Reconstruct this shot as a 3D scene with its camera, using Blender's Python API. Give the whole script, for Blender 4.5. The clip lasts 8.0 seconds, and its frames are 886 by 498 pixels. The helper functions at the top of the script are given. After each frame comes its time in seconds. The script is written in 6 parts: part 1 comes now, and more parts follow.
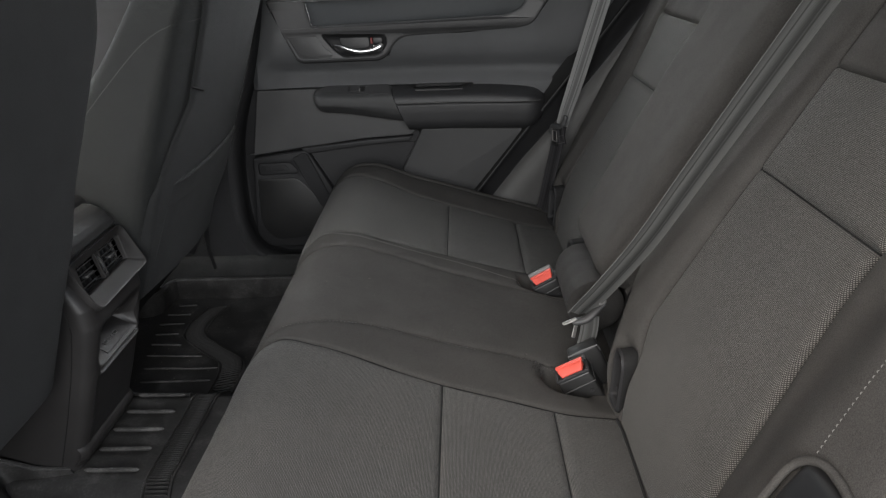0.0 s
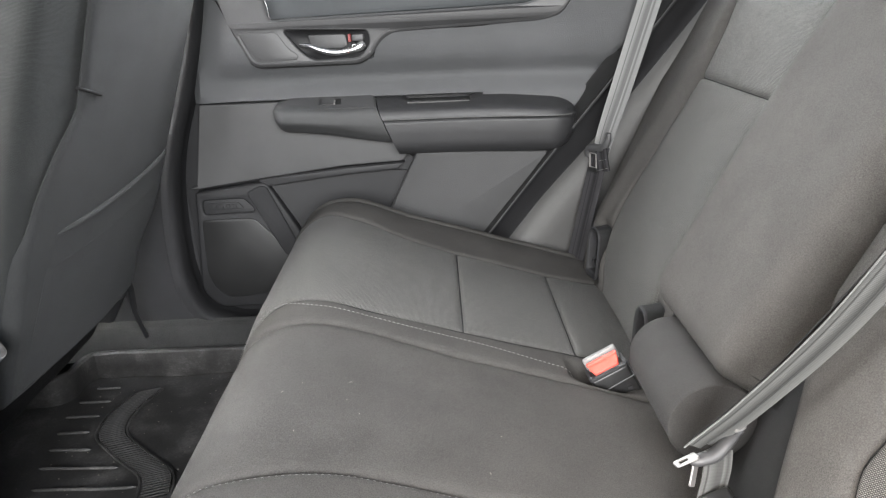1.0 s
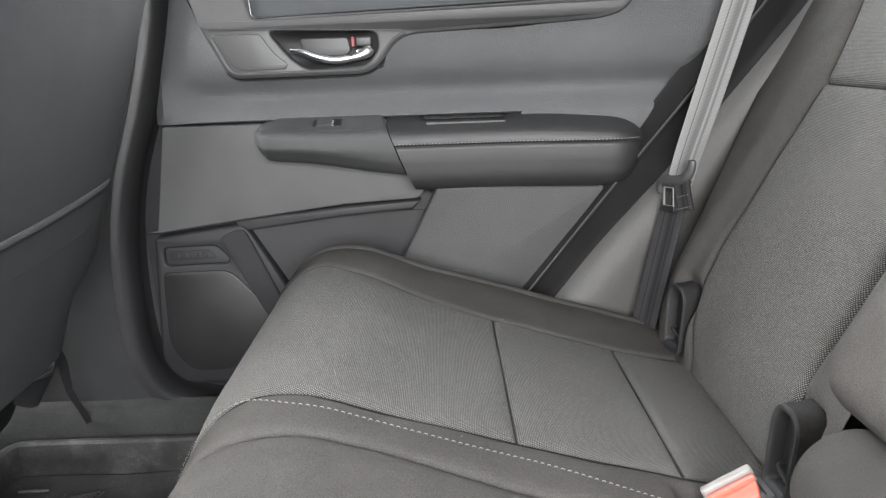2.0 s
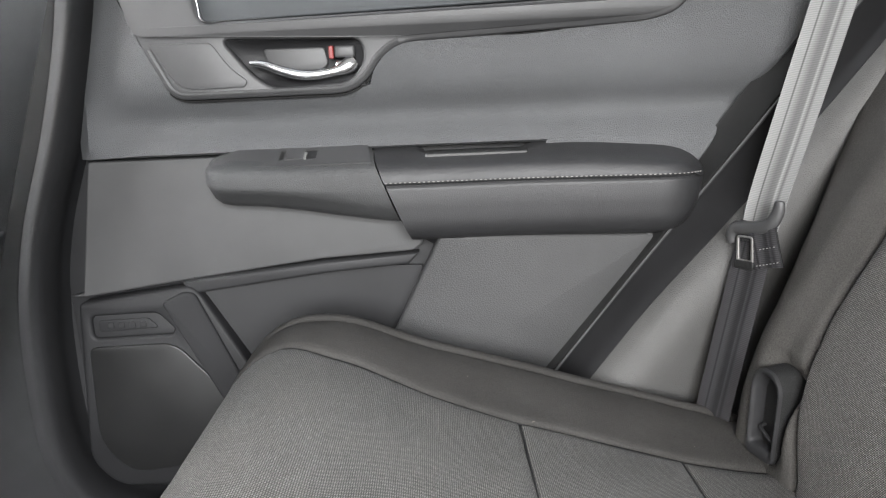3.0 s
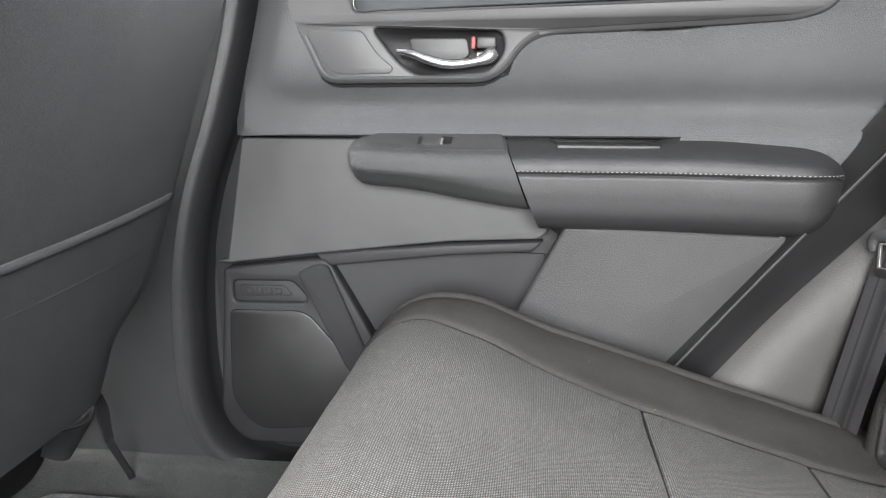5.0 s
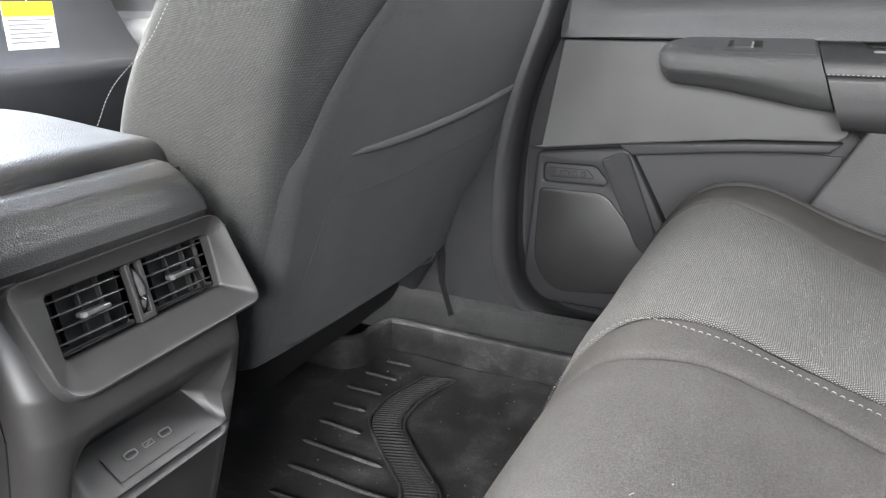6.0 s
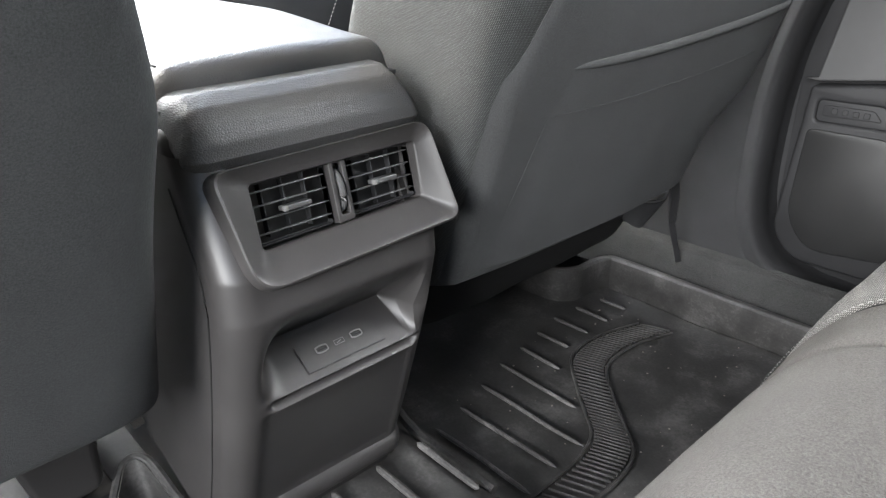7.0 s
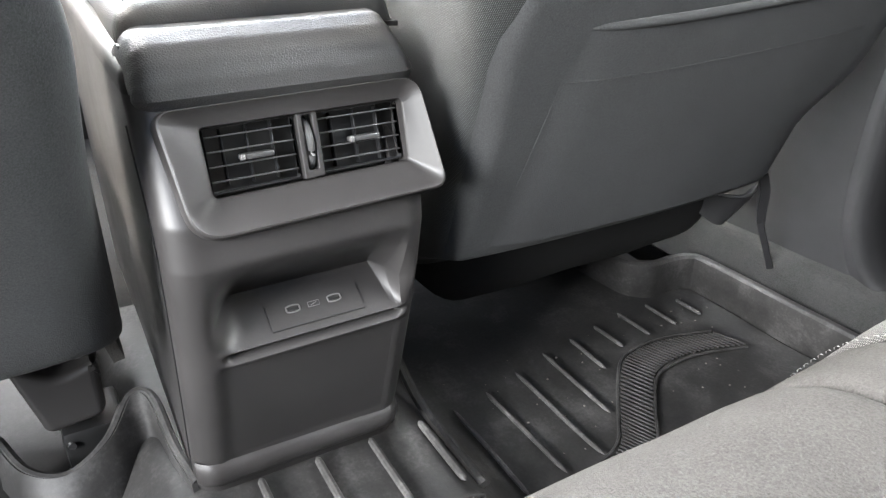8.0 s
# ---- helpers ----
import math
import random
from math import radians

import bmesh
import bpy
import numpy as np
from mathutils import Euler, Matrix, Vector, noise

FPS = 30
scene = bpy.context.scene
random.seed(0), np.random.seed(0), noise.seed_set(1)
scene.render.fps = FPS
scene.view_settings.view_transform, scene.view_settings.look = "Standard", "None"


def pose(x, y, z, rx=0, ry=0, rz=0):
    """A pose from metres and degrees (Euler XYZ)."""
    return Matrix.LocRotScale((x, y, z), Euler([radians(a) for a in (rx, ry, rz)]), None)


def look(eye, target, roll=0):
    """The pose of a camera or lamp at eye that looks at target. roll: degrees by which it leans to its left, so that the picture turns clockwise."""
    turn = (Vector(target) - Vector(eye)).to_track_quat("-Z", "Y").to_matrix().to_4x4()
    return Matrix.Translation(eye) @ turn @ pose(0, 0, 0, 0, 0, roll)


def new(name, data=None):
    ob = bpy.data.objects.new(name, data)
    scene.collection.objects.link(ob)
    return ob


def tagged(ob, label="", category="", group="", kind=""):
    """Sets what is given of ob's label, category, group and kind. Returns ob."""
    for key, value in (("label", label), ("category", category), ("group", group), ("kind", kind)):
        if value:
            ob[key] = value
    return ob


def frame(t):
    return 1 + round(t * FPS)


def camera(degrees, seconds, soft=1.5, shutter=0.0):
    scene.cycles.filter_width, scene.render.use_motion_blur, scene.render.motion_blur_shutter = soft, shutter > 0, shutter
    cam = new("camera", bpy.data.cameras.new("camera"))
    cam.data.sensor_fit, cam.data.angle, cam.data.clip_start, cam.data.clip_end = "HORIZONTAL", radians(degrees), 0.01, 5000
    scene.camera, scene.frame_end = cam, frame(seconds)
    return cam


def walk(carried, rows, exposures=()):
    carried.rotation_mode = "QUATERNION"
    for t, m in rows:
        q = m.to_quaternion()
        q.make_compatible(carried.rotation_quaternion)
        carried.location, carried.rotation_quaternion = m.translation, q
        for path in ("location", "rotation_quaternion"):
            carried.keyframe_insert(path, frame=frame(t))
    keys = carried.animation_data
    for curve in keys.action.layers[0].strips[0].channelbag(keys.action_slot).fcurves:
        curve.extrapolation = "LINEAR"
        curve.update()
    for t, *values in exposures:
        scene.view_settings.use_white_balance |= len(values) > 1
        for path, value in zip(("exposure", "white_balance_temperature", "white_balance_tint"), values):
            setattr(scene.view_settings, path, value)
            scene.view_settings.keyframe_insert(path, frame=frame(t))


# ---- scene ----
cam = camera(63.5, 8.0, soft=1.2)
PATH = [
    (0, (0.143, -1.118, 0.904), (0.078, 0.726, 0.133), -2.3),
    (0.5, (0.135, -0.919, 0.857), (0.105, 0.935, 0.109), -2.2),
    (1, (0.08, -0.678, 0.787), (0.08, 1.198, 0.094), -2.3),
    (1.5, (0.046, -0.512, 0.746), (0.046, 1.385, 0.113), -2.2),
    (1.7, (0.045, -0.453, 0.718), (0.035, 1.456, 0.123), -2.1),
    (3, (0.033, -0.111, 0.656), (0.044, 1.837, 0.2), -2.4),
    (3.5, (0.011, -0.022, 0.653), (0.03, 1.933, 0.232), -2.5),
    (4, (-0.006, 0.009, 0.646), (-0.018, 1.969, 0.247), -2.2),
    (4.2, (-0.015, -0.003, 0.647), (-0.044, 1.957, 0.247), -1.8),
    (5.3, (-0.003, -0.217, 0.634), (-0.425, 1.679, 0.156), 0.2),
    (5.5, (-0.006, -0.264, 0.635), (-0.565, 1.581, 0.101), 0.1),
    (6, (-0.041, -0.343, 0.637), (-0.899, 1.339, -0.024), -0.3),
    (6.5, (-0.053, -0.337, 0.625), (-1.183, 1.125, -0.14), -0.7),
    (7, (-0.046, -0.286, 0.614), (-1.384, 0.942, -0.223), -0.8),
    (7.5, (-0.012, -0.217, 0.598), (-1.489, 0.812, -0.273), -0.7),
    (8, (0.003, -0.148, 0.588), (-1.557, 0.73, -0.304), -0.2),
]
walk(cam, [(t, look(eye, target, roll)) for t, eye, target, roll in PATH], [(0.0, 0.35), (0.3, 1.36), (0.7, 1.98), (1.0, 2.18), (1.5, 2.22), (3.5, 2.5), (4.2, 2.52), (5.5, 2.75), (6.0, 2.55), (6.5, 2.52), (7.2, 2.75), (8.0, 3.15)])


# ---- world and light ----
world = bpy.data.worlds.new("world")
scene.world = world
world.use_nodes = True
wn = world.node_tree.nodes
sky = wn.new("ShaderNodeTexSky")
sky.sky_type, sky.sun_disc = "NISHITA", False
sky.sun_elevation, sky.sun_rotation = radians(46), radians(216)
sky.air_density, sky.dust_density, sky.ozone_density = 1.0, 4.0, 1.0
wn["Background"].inputs["Strength"].default_value = 0.15
world.node_tree.links.new(sky.outputs["Color"], wn["Background"].inputs["Color"])

sun = new("sun", bpy.data.lights.new("sun", "SUN"))
sun.data.energy, sun.data.angle, sun.data.color = 0.6, radians(30), (1.0, 0.96, 0.9)
sun.matrix_world = look((-2.2, -3.0, 3.9), (0, 0, 0))


def sky_light(name, eye, target, w, h, watts, colour=(1.0, 1.0, 1.0)):
    """Stands in for the sky's light in a window or door opening."""
    a = new(name, bpy.data.lights.new(name, "AREA"))
    a.data.shape, a.data.size, a.data.size_y, a.data.energy, a.data.color = "RECTANGLE", w, h, watts, colour
    a.matrix_world = look(eye, target)
    return a


sky_light("open_door_light", (0.2, -3.0, 1.42), (0.1, 0.4, 0.5), 2.6, 1.1, 92)
sky_light("windscreen_light", (-2.1, 0.0, 1.33), (-0.5, 0.0, 0.55), 1.4, 0.85, 26)
sky_light("side_window_light", (0.1, 1.25, 1.25), (0.1, 0.2, 0.4), 1.0, 0.5, 7)


# ---- materials ----
def material(name, base, rough=0.6, metal=0.0, spec=0.5):
    m = bpy.data.materials.new(name)
    m.use_nodes = True
    b = m.node_tree.nodes["Principled BSDF"]
    b.inputs["Base Color"].default_value = (*base, 1)
    b.inputs["Roughness"].default_value = rough
    b.inputs["Metallic"].default_value = metal
    b.inputs["Specular IOR Level"].default_value = spec
    return m


def coords(m, scale=(1, 1, 1), turn=(0, 0, 0)):
    n, l = m.node_tree.nodes, m.node_tree.links
    tc, mp = n.new("ShaderNodeTexCoord"), n.new("ShaderNodeMapping")
    mp.inputs["Scale"].default_value = scale
    mp.inputs["Rotation"].default_value = [radians(a) for a in turn]
    l.new(tc.outputs["Object"], mp.inputs["Vector"])
    return mp.outputs["Vector"]


def cloth_coords(m, turn=0.0):
    """Metres along and across a sewn panel or strap."""
    n, l = m.node_tree.nodes, m.node_tree.links
    tc, mp = n.new("ShaderNodeUVMap"), n.new("ShaderNodeMapping")
    mp.inputs["Rotation"].default_value = (0, 0, radians(turn))
    l.new(tc.outputs["UV"], mp.inputs["Vector"])
    return mp.outputs["Vector"]


def noise_node(m, vec, scale, detail=3.0, rough=0.55):
    t = m.node_tree.nodes.new("ShaderNodeTexNoise")
    t.inputs["Scale"].default_value, t.inputs["Detail"].default_value, t.inputs["Roughness"].default_value = scale, detail, rough
    m.node_tree.links.new(vec, t.inputs["Vector"])
    return t.outputs["Fac"]


def wave_node(m, vec, scale, axis="X", distort=0.0):
    t = m.node_tree.nodes.new("ShaderNodeTexWave")
    t.bands_direction = axis
    t.inputs["Scale"].default_value, t.inputs["Distortion"].default_value = scale, distort
    t.inputs["Detail Scale"].default_value = 4.0
    m.node_tree.links.new(vec, t.inputs["Vector"])
    return t.outputs["Fac"]


def voronoi_node(m, vec, scale, feature="F1"):
    t = m.node_tree.nodes.new("ShaderNodeTexVoronoi")
    t.feature = feature
    t.inputs["Scale"].default_value = scale
    m.node_tree.links.new(vec, t.inputs["Vector"])
    return t.outputs["Distance"]


def maths(m, op, a, b):
    t = m.node_tree.nodes.new("ShaderNodeMath")
    t.operation = op
    for i, v in enumerate((a, b)):
        if isinstance(v, (int, float)):
            t.inputs[i].default_value = v
        else:
            m.node_tree.links.new(v, t.inputs[i])
    return t.outputs[0]


def ramp(m, fac, stops):
    t = m.node_tree.nodes.new("ShaderNodeValToRGB")
    while len(t.color_ramp.elements) < len(stops):
        t.color_ramp.elements.new(0.5)
    for e, (p, c) in zip(t.color_ramp.elements, stops):
        e.position, e.color = p, (*c, 1)
    m.node_tree.links.new(fac, t.inputs["Fac"])
    return t.outputs["Color"]


def to_base(m, colour):
    m.node_tree.links.new(colour, m.node_tree.nodes["Principled BSDF"].inputs["Base Color"])


def to_rough(m, fac, lo, hi):
    t = m.node_tree.nodes.new("ShaderNodeMapRange")
    t.inputs["To Min"].default_value, t.inputs["To Max"].default_value = lo, hi
    m.node_tree.links.new(fac, t.inputs["Value"])
    m.node_tree.links.new(t.outputs["Result"], m.node_tree.nodes["Principled BSDF"].inputs["Roughness"])


def bump(m, height, strength=0.3, distance=0.001):
    t = m.node_tree.nodes.new("ShaderNodeBump")
    t.inputs["Strength"].default_value, t.inputs["Distance"].default_value = strength, distance
    m.node_tree.links.new(height, t.inputs["Height"])
    m.node_tree.links.new(t.outputs["Normal"], m.node_tree.nodes["Principled BSDF"].inputs["Normal"])


def sc(c, k):
    return tuple(min(1.0, v * k) for v in c)


def twill(name, base, wide=2.0, row=1.6, turn=32):
    """Coarse upholstery weave: short slanting yarns with dark gaps."""
    m = material(name, base, 0.9, spec=0.2)
    n, l = m.node_tree.nodes, m.node_tree.links
    b = n.new("ShaderNodeTexBrick")
    b.offset, b.squash = 0.5, 1.0
    for key, val in (("Scale", 1000.0), ("Brick Width", wide), ("Row Height", row), ("Mortar Size", 0.24 * wide), ("Mortar Smooth", 0.45), ("Bias", 0.0)):
        b.inputs[key].default_value = val
    wob = noise_node(m, cloth_coords(m), 300, 2)
    warp = n.new("ShaderNodeMixRGB")
    warp.blend_type, warp.inputs["Fac"].default_value = "ADD", 0.0004
    l.new(cloth_coords(m, turn), warp.inputs["Color1"])
    l.new(wob, warp.inputs["Color2"])
    l.new(warp.outputs["Color"], b.inputs["Vector"])
    big = noise_node(m, coords(m), 8.0, 4)
    dirt = noise_node(m, coords(m), 60.0, 3)
    for key, k in (("Color1", 2.05), ("Color2", 1.4), ("Mortar", 0.3)):
        b.inputs[key].default_value = (*sc(base, k), 1)
    mul = n.new("ShaderNodeMixRGB")
    mul.blend_type, mul.inputs["Fac"].default_value = "MULTIPLY", 1.0
    l.new(b.outputs["Color"], mul.inputs["Color1"])
    l.new(ramp(m, maths(m, "ADD", maths(m, "MULTIPLY", big, 0.6), maths(m, "MULTIPLY", dirt, 0.4)), [(0.3, (0.84, 0.84, 0.83)), (0.7, (1.0, 0.99, 0.97))]), mul.inputs["Color2"])
    to_base(m, mul.outputs["Color"])
    bump(m, maths(m, "SUBTRACT", 1.0, b.outputs["Fac"]), 0.9, 0.0014)
    m.node_tree.nodes["Principled BSDF"].inputs["Sheen Weight"].default_value = 0.05
    return m


def cloth(name, base, sheen=0.3):
    """Fine smooth upholstery cloth."""
    m = material(name, base, 0.85, spec=0.25)
    v = coords(m)
    fine, big = noise_node(m, v, 760, 3, 0.75), noise_node(m, v, 14, 5, 0.65)
    fac = maths(m, "ADD", maths(m, "MULTIPLY", fine, 0.78), maths(m, "MULTIPLY", big, 0.22))
    to_base(m, ramp(m, fac, [(0.34, sc(base, 0.6)), (0.66, sc(base, 1.4))]))
    bump(m, fine, 0.6, 0.001)
    m.node_tree.nodes["Principled BSDF"].inputs["Sheen Weight"].default_value = sheen
    m.node_tree.nodes["Principled BSDF"].inputs["Sheen Roughness"].default_value = 0.45
    return m


def leather(name, base, rough, scale=480, strength=0.55):
    """Moulded leather grain."""
    m = material(name, base, rough)
    v = coords(m)
    cells = voronoi_node(m, coords(m, (0.7, 1.0, 1.25)), scale, "DISTANCE_TO_EDGE")
    big = noise_node(m, v, 7, 4)
    to_base(m, ramp(m, big, [(0.3, sc(base, 0.9)), (0.7, sc(base, 1.1))]))
    to_rough(m, noise_node(m, v, 30, 3), rough - 0.06, rough + 0.08)
    bump(m, maths(m, "MINIMUM", cells, 0.3), strength, 0.002)
    return m


def plastic(name, base, rough, scale=1500, strength=0.15):
    m = material(name, base, rough)
    v = coords(m)
    fine, big = noise_node(m, v, scale, 2), noise_node(m, v, 14, 5)
    to_base(m, ramp(m, big, [(0.3, sc(base, 0.88)), (0.7, sc(base, 1.12))]))
    to_rough(m, big, rough - 0.08, rough + 0.08)
    bump(m, fine, strength, 0.0005)
    return m


def dusty_rubber(name, base):
    m = material(name, base, 0.6)
    v = coords(m)
    dust, spots = noise_node(m, v, 16, 6, 0.65), noise_node(m, v, 240, 3)
    fac = maths(m, "ADD", maths(m, "MULTIPLY", dust, 0.8), maths(m, "MULTIPLY", spots, 0.25))
    to_base(m, ramp(m, fac, [(0.4, sc(base, 0.65)), (0.54, sc(base, 1.2)), (0.74, sc(base, 3.4))]))
    to_rough(m, dust, 0.4, 0.75)
    bump(m, spots, 0.2, 0.0006)
    return m


def carpet(name, base):
    m = material(name, base, 0.95, spec=0.2)
    v = coords(m)
    tuft, big = noise_node(m, v, 420, 4, 0.7), noise_node(m, v, 20, 4)
    fac = maths(m, "ADD", maths(m, "MULTIPLY", tuft, 0.6), maths(m, "MULTIPLY", big, 0.4))
    to_base(m, ramp(m, fac, [(0.3, sc(base, 0.6)), (0.7, sc(base, 1.5))]))
    bump(m, tuft, 0.8, 0.003)
    return m


def webbing(name, base, ribs=220, contrast=0.12):
    """Seat belt weave: fine cross ribs and lengthwise stripes."""
    m = material(name, base, 0.72, spec=0.2)
    v = cloth_coords(m)
    rib = wave_node(m, v, ribs, "Y", 0.3)
    sep = m.node_tree.nodes.new("ShaderNodeSeparateXYZ")
    m.node_tree.links.new(v, sep.inputs[0])
    across = maths(m, "ADD", maths(m, "MULTIPLY", sep.outputs["X"], 20.0), 0.5)
    stripe = ramp(m, across, [(0.0, (1, 1, 1)), (0.26, (0.95, 0.95, 0.95)), (0.29, (0.3, 0.3, 0.3)), (0.33, (1, 1, 1)), (0.5, (0.5, 0.5, 0.5)), (0.6, (0.5, 0.5, 0.5)), (0.64, (1, 1, 1)), (0.72, (0.42, 0.42, 0.42)), (0.78, (0.9, 0.9, 0.9)), (1.0, (1, 1, 1))])
    fine = noise_node(m, coords(m), 1200, 2)
    fac = maths(m, "ADD", maths(m, "MULTIPLY", rib, 0.6), maths(m, "MULTIPLY", fine, 0.4))
    mul = m.node_tree.nodes.new("ShaderNodeMixRGB")
    mul.blend_type, mul.inputs["Fac"].default_value = "MULTIPLY", 1.0
    m.node_tree.links.new(ramp(m, fac, [(0.2, sc(base, 1 - contrast)), (0.8, sc(base, 1 + contrast))]), mul.inputs["Color1"])
    m.node_tree.links.new(stripe, mul.inputs["Color2"])
    to_base(m, mul.outputs["Color"])
    bump(m, rib, 0.3, 0.0005)
    return m


KNIT = twill("seat_knit", (0.11, 0.1075, 0.103))
CLOTH = cloth("seat_cloth", (0.053, 0.0508, 0.0478), 0.0)
CLOTH.node_tree.nodes["Principled BSDF"].inputs["Specular IOR Level"].default_value = 0.08
SEAM = cloth("seam_and_shade_cloth", (0.014, 0.014, 0.014), 0.0)
# dark felt and linings; also painted shade in gaps and under the seat
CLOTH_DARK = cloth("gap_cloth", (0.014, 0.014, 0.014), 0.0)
BACK_KNIT = twill("front_seat_knit", (0.061, 0.0645, 0.0645), 1.6, 1.2, 28)
BACK_CLOTH = cloth("front_seat_back_cloth", (0.03, 0.031, 0.0315), 0.05)
GRAIN = leather("door_grain", (0.057, 0.0585, 0.061), 0.58, 560, 0.6)
GRAIN_DEEP = leather("door_pad_grain", (0.034, 0.0345, 0.035), 0.58, 520, 0.45)
GRAIN_LIGHT = leather("pillar_grain", (0.06, 0.059, 0.057), 0.6, 480, 0.45)
REAR_GRAIN = leather("rear_pad_grain", (0.022, 0.0222, 0.0225), 0.6, 460, 0.38)
PAD = leather("armrest_hide", (0.02, 0.02, 0.021), 0.5, 700, 0.25)
LID = leather("console_lid_hide", (0.06, 0.059, 0.058), 0.36, 470, 0.3)
HARD = plastic("hard_trim", (0.042, 0.042, 0.043), 0.48)
CONSOLE = plastic("console_plastic", (0.033, 0.031, 0.0303), 0.46)
PILLAR = plastic("pillar_plastic", (0.021, 0.021, 0.022), 0.78)
PILLAR.node_tree.nodes["Principled BSDF"].inputs["Specular IOR Level"].default_value = 0.18
DOOR_PANEL = plastic("door_panel", (0.052, 0.052, 0.0525), 0.66, 1000, 0.35)
HARD_DARK = plastic("dark_trim", (0.02, 0.02, 0.021), 0.58)
HARD_DARK.node_tree.nodes["Principled BSDF"].inputs["Specular IOR Level"].default_value = 0.3
SPEAKER = plastic("speaker_plastic", (0.016, 0.016, 0.017), 0.6, 700, 0.3)
SPEAKER.node_tree.nodes["Principled BSDF"].inputs["Specular IOR Level"].default_value = 0.3
BLACK = plastic("black_moulding", (0.012, 0.012, 0.012), 0.42)
GLOSS = plastic("window_band", (0.03, 0.034, 0.037), 0.6, 900, 0.3)
SEAL_BLACK = plastic("black_seal", (0.014, 0.014, 0.014), 0.7)
SEAL_BLACK.node_tree.nodes["Principled BSDF"].inputs["Specular IOR Level"].default_value = 0.08
MAT = dusty_rubber("mat_rubber", (0.028, 0.027, 0.026))
CARPET = carpet("floor_carpet", (0.026, 0.026, 0.0255))
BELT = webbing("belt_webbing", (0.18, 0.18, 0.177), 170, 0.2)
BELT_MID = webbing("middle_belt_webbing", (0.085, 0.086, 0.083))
# the belts' webbing again, darkened for lower and folded lengths in shade
BELT_SHADED = webbing("belt_webbing_shaded", (0.034, 0.033, 0.035), 150, 0.25)
SLAT = plastic("vent_slat", (0.07, 0.07, 0.07), 0.32)
METAL = plastic("satin_metal", (0.62, 0.62, 0.63), 0.24, 300, 0.03)
METAL.node_tree.nodes["Principled BSDF"].inputs["Metallic"].default_value = 1.0
STEEL = plastic("bracket_steel", (0.3, 0.29, 0.28), 0.4, 300, 0.05)
STEEL.node_tree.nodes["Principled BSDF"].inputs["Metallic"].default_value = 0.8
RED = plastic("red_button", (0.62, 0.085, 0.06), 0.42, 900, 0.1)
GREY = plastic("grey_latch", (0.15, 0.147, 0.143), 0.5)
THREAD = plastic("grey_thread", (0.21, 0.206, 0.198), 0.8)
DARK_RED = plastic("dark_red_mark", (0.16, 0.02, 0.018), 0.5)
RIB = dusty_rubber("rib_rubber", (0.055, 0.053, 0.051))
GRIT = plastic("pale_grit", (0.16, 0.145, 0.125), 0.8)
WHITE = plastic("white_paper", (0.85, 0.85, 0.84), 0.6, 300, 0.05)
YELLOW = plastic("yellow_paper", (0.85, 0.62, 0.03), 0.6, 300, 0.05)
INK = plastic("printed_ink", (0.25, 0.25, 0.25), 0.6)
ROLL_CLOTH = cloth("roll_cloth", (0.027, 0.026, 0.025), 0.0)
HEADLINER = cloth("headliner_cloth", (0.55, 0.54, 0.52), 0.1)
PAINT = plastic("body_paint", (0.3, 0.31, 0.32), 0.3)
BOUNCE_GROUND = carpet("bounce_ground", (0.22, 0.22, 0.215))
GLASS = material("window_glass", (0.9, 0.95, 0.95), 0.0)
GLASS.node_tree.nodes["Principled BSDF"].inputs["Transmission Weight"].default_value = 1.0
GLASS.node_tree.nodes["Principled BSDF"].inputs["IOR"].default_value = 1.1


# ---- building tools ----
def thing(name, at, label, category, group="", kind=""):
    ob = new(name)
    ob.location = at
    ob.empty_display_size = 0.05
    return tagged(ob, label, category, group, kind)


def place(ob, parent):
    if parent is not None:
        ob.parent = parent
        ob.matrix_parent_inverse = Matrix.Translation(-parent.location)
    return ob


def part(name, bm, mat, parent, label="", smooth=True):
    me = bpy.data.meshes.new(name)
    bmesh.ops.recalc_face_normals(bm, faces=bm.faces)
    bm.to_mesh(me)
    bm.free()
    me.materials.append(mat)
    if smooth:
        me.shade_smooth()
        me.set_sharp_from_angle(angle=radians(38))
    ob = place(new(name, me), parent)
    return tagged(ob, label) if label else ob


def solo(name, bm, mat, label, category, group="", kind="", smooth=True):
    return tagged(part(name, bm, mat, None, label, smooth), label, category, group, kind)


def grid(fn, us, vs, loop_v=False):
    """A sheet of quads through fn(u, v)."""
    bm = bmesh.new()
    rows = [[bm.verts.new(fn(u, v)) for v in vs] for u in us]
    nv = len(vs)
    for i in range(len(us) - 1):
        for j in range(nv if loop_v else nv - 1):
            k = (j + 1) % nv
            bm.faces.new((rows[i][j], rows[i][k], rows[i + 1][k], rows[i + 1][j]))
    return bm


def set_uv(bm, uvs):
    """One u, v pair (in metres) for each vertex, in their order."""
    layer = bm.loops.layers.uv.new("cloth")
    bm.verts.index_update()
    for fc in bm.faces:
        for lp in fc.loops:
            lp[layer].uv = uvs[lp.vert.index]
    return bm


def cap(bm):
    edges = [e for e in bm.edges if e.is_boundary]
    bmesh.ops.holes_fill(bm, edges=edges, sides=0)
    return bm


def thicken(bm, d):
    bmesh.ops.recalc_face_normals(bm, faces=bm.faces)
    bmesh.ops.solidify(bm, geom=bm.faces[:], thickness=d)
    return bm


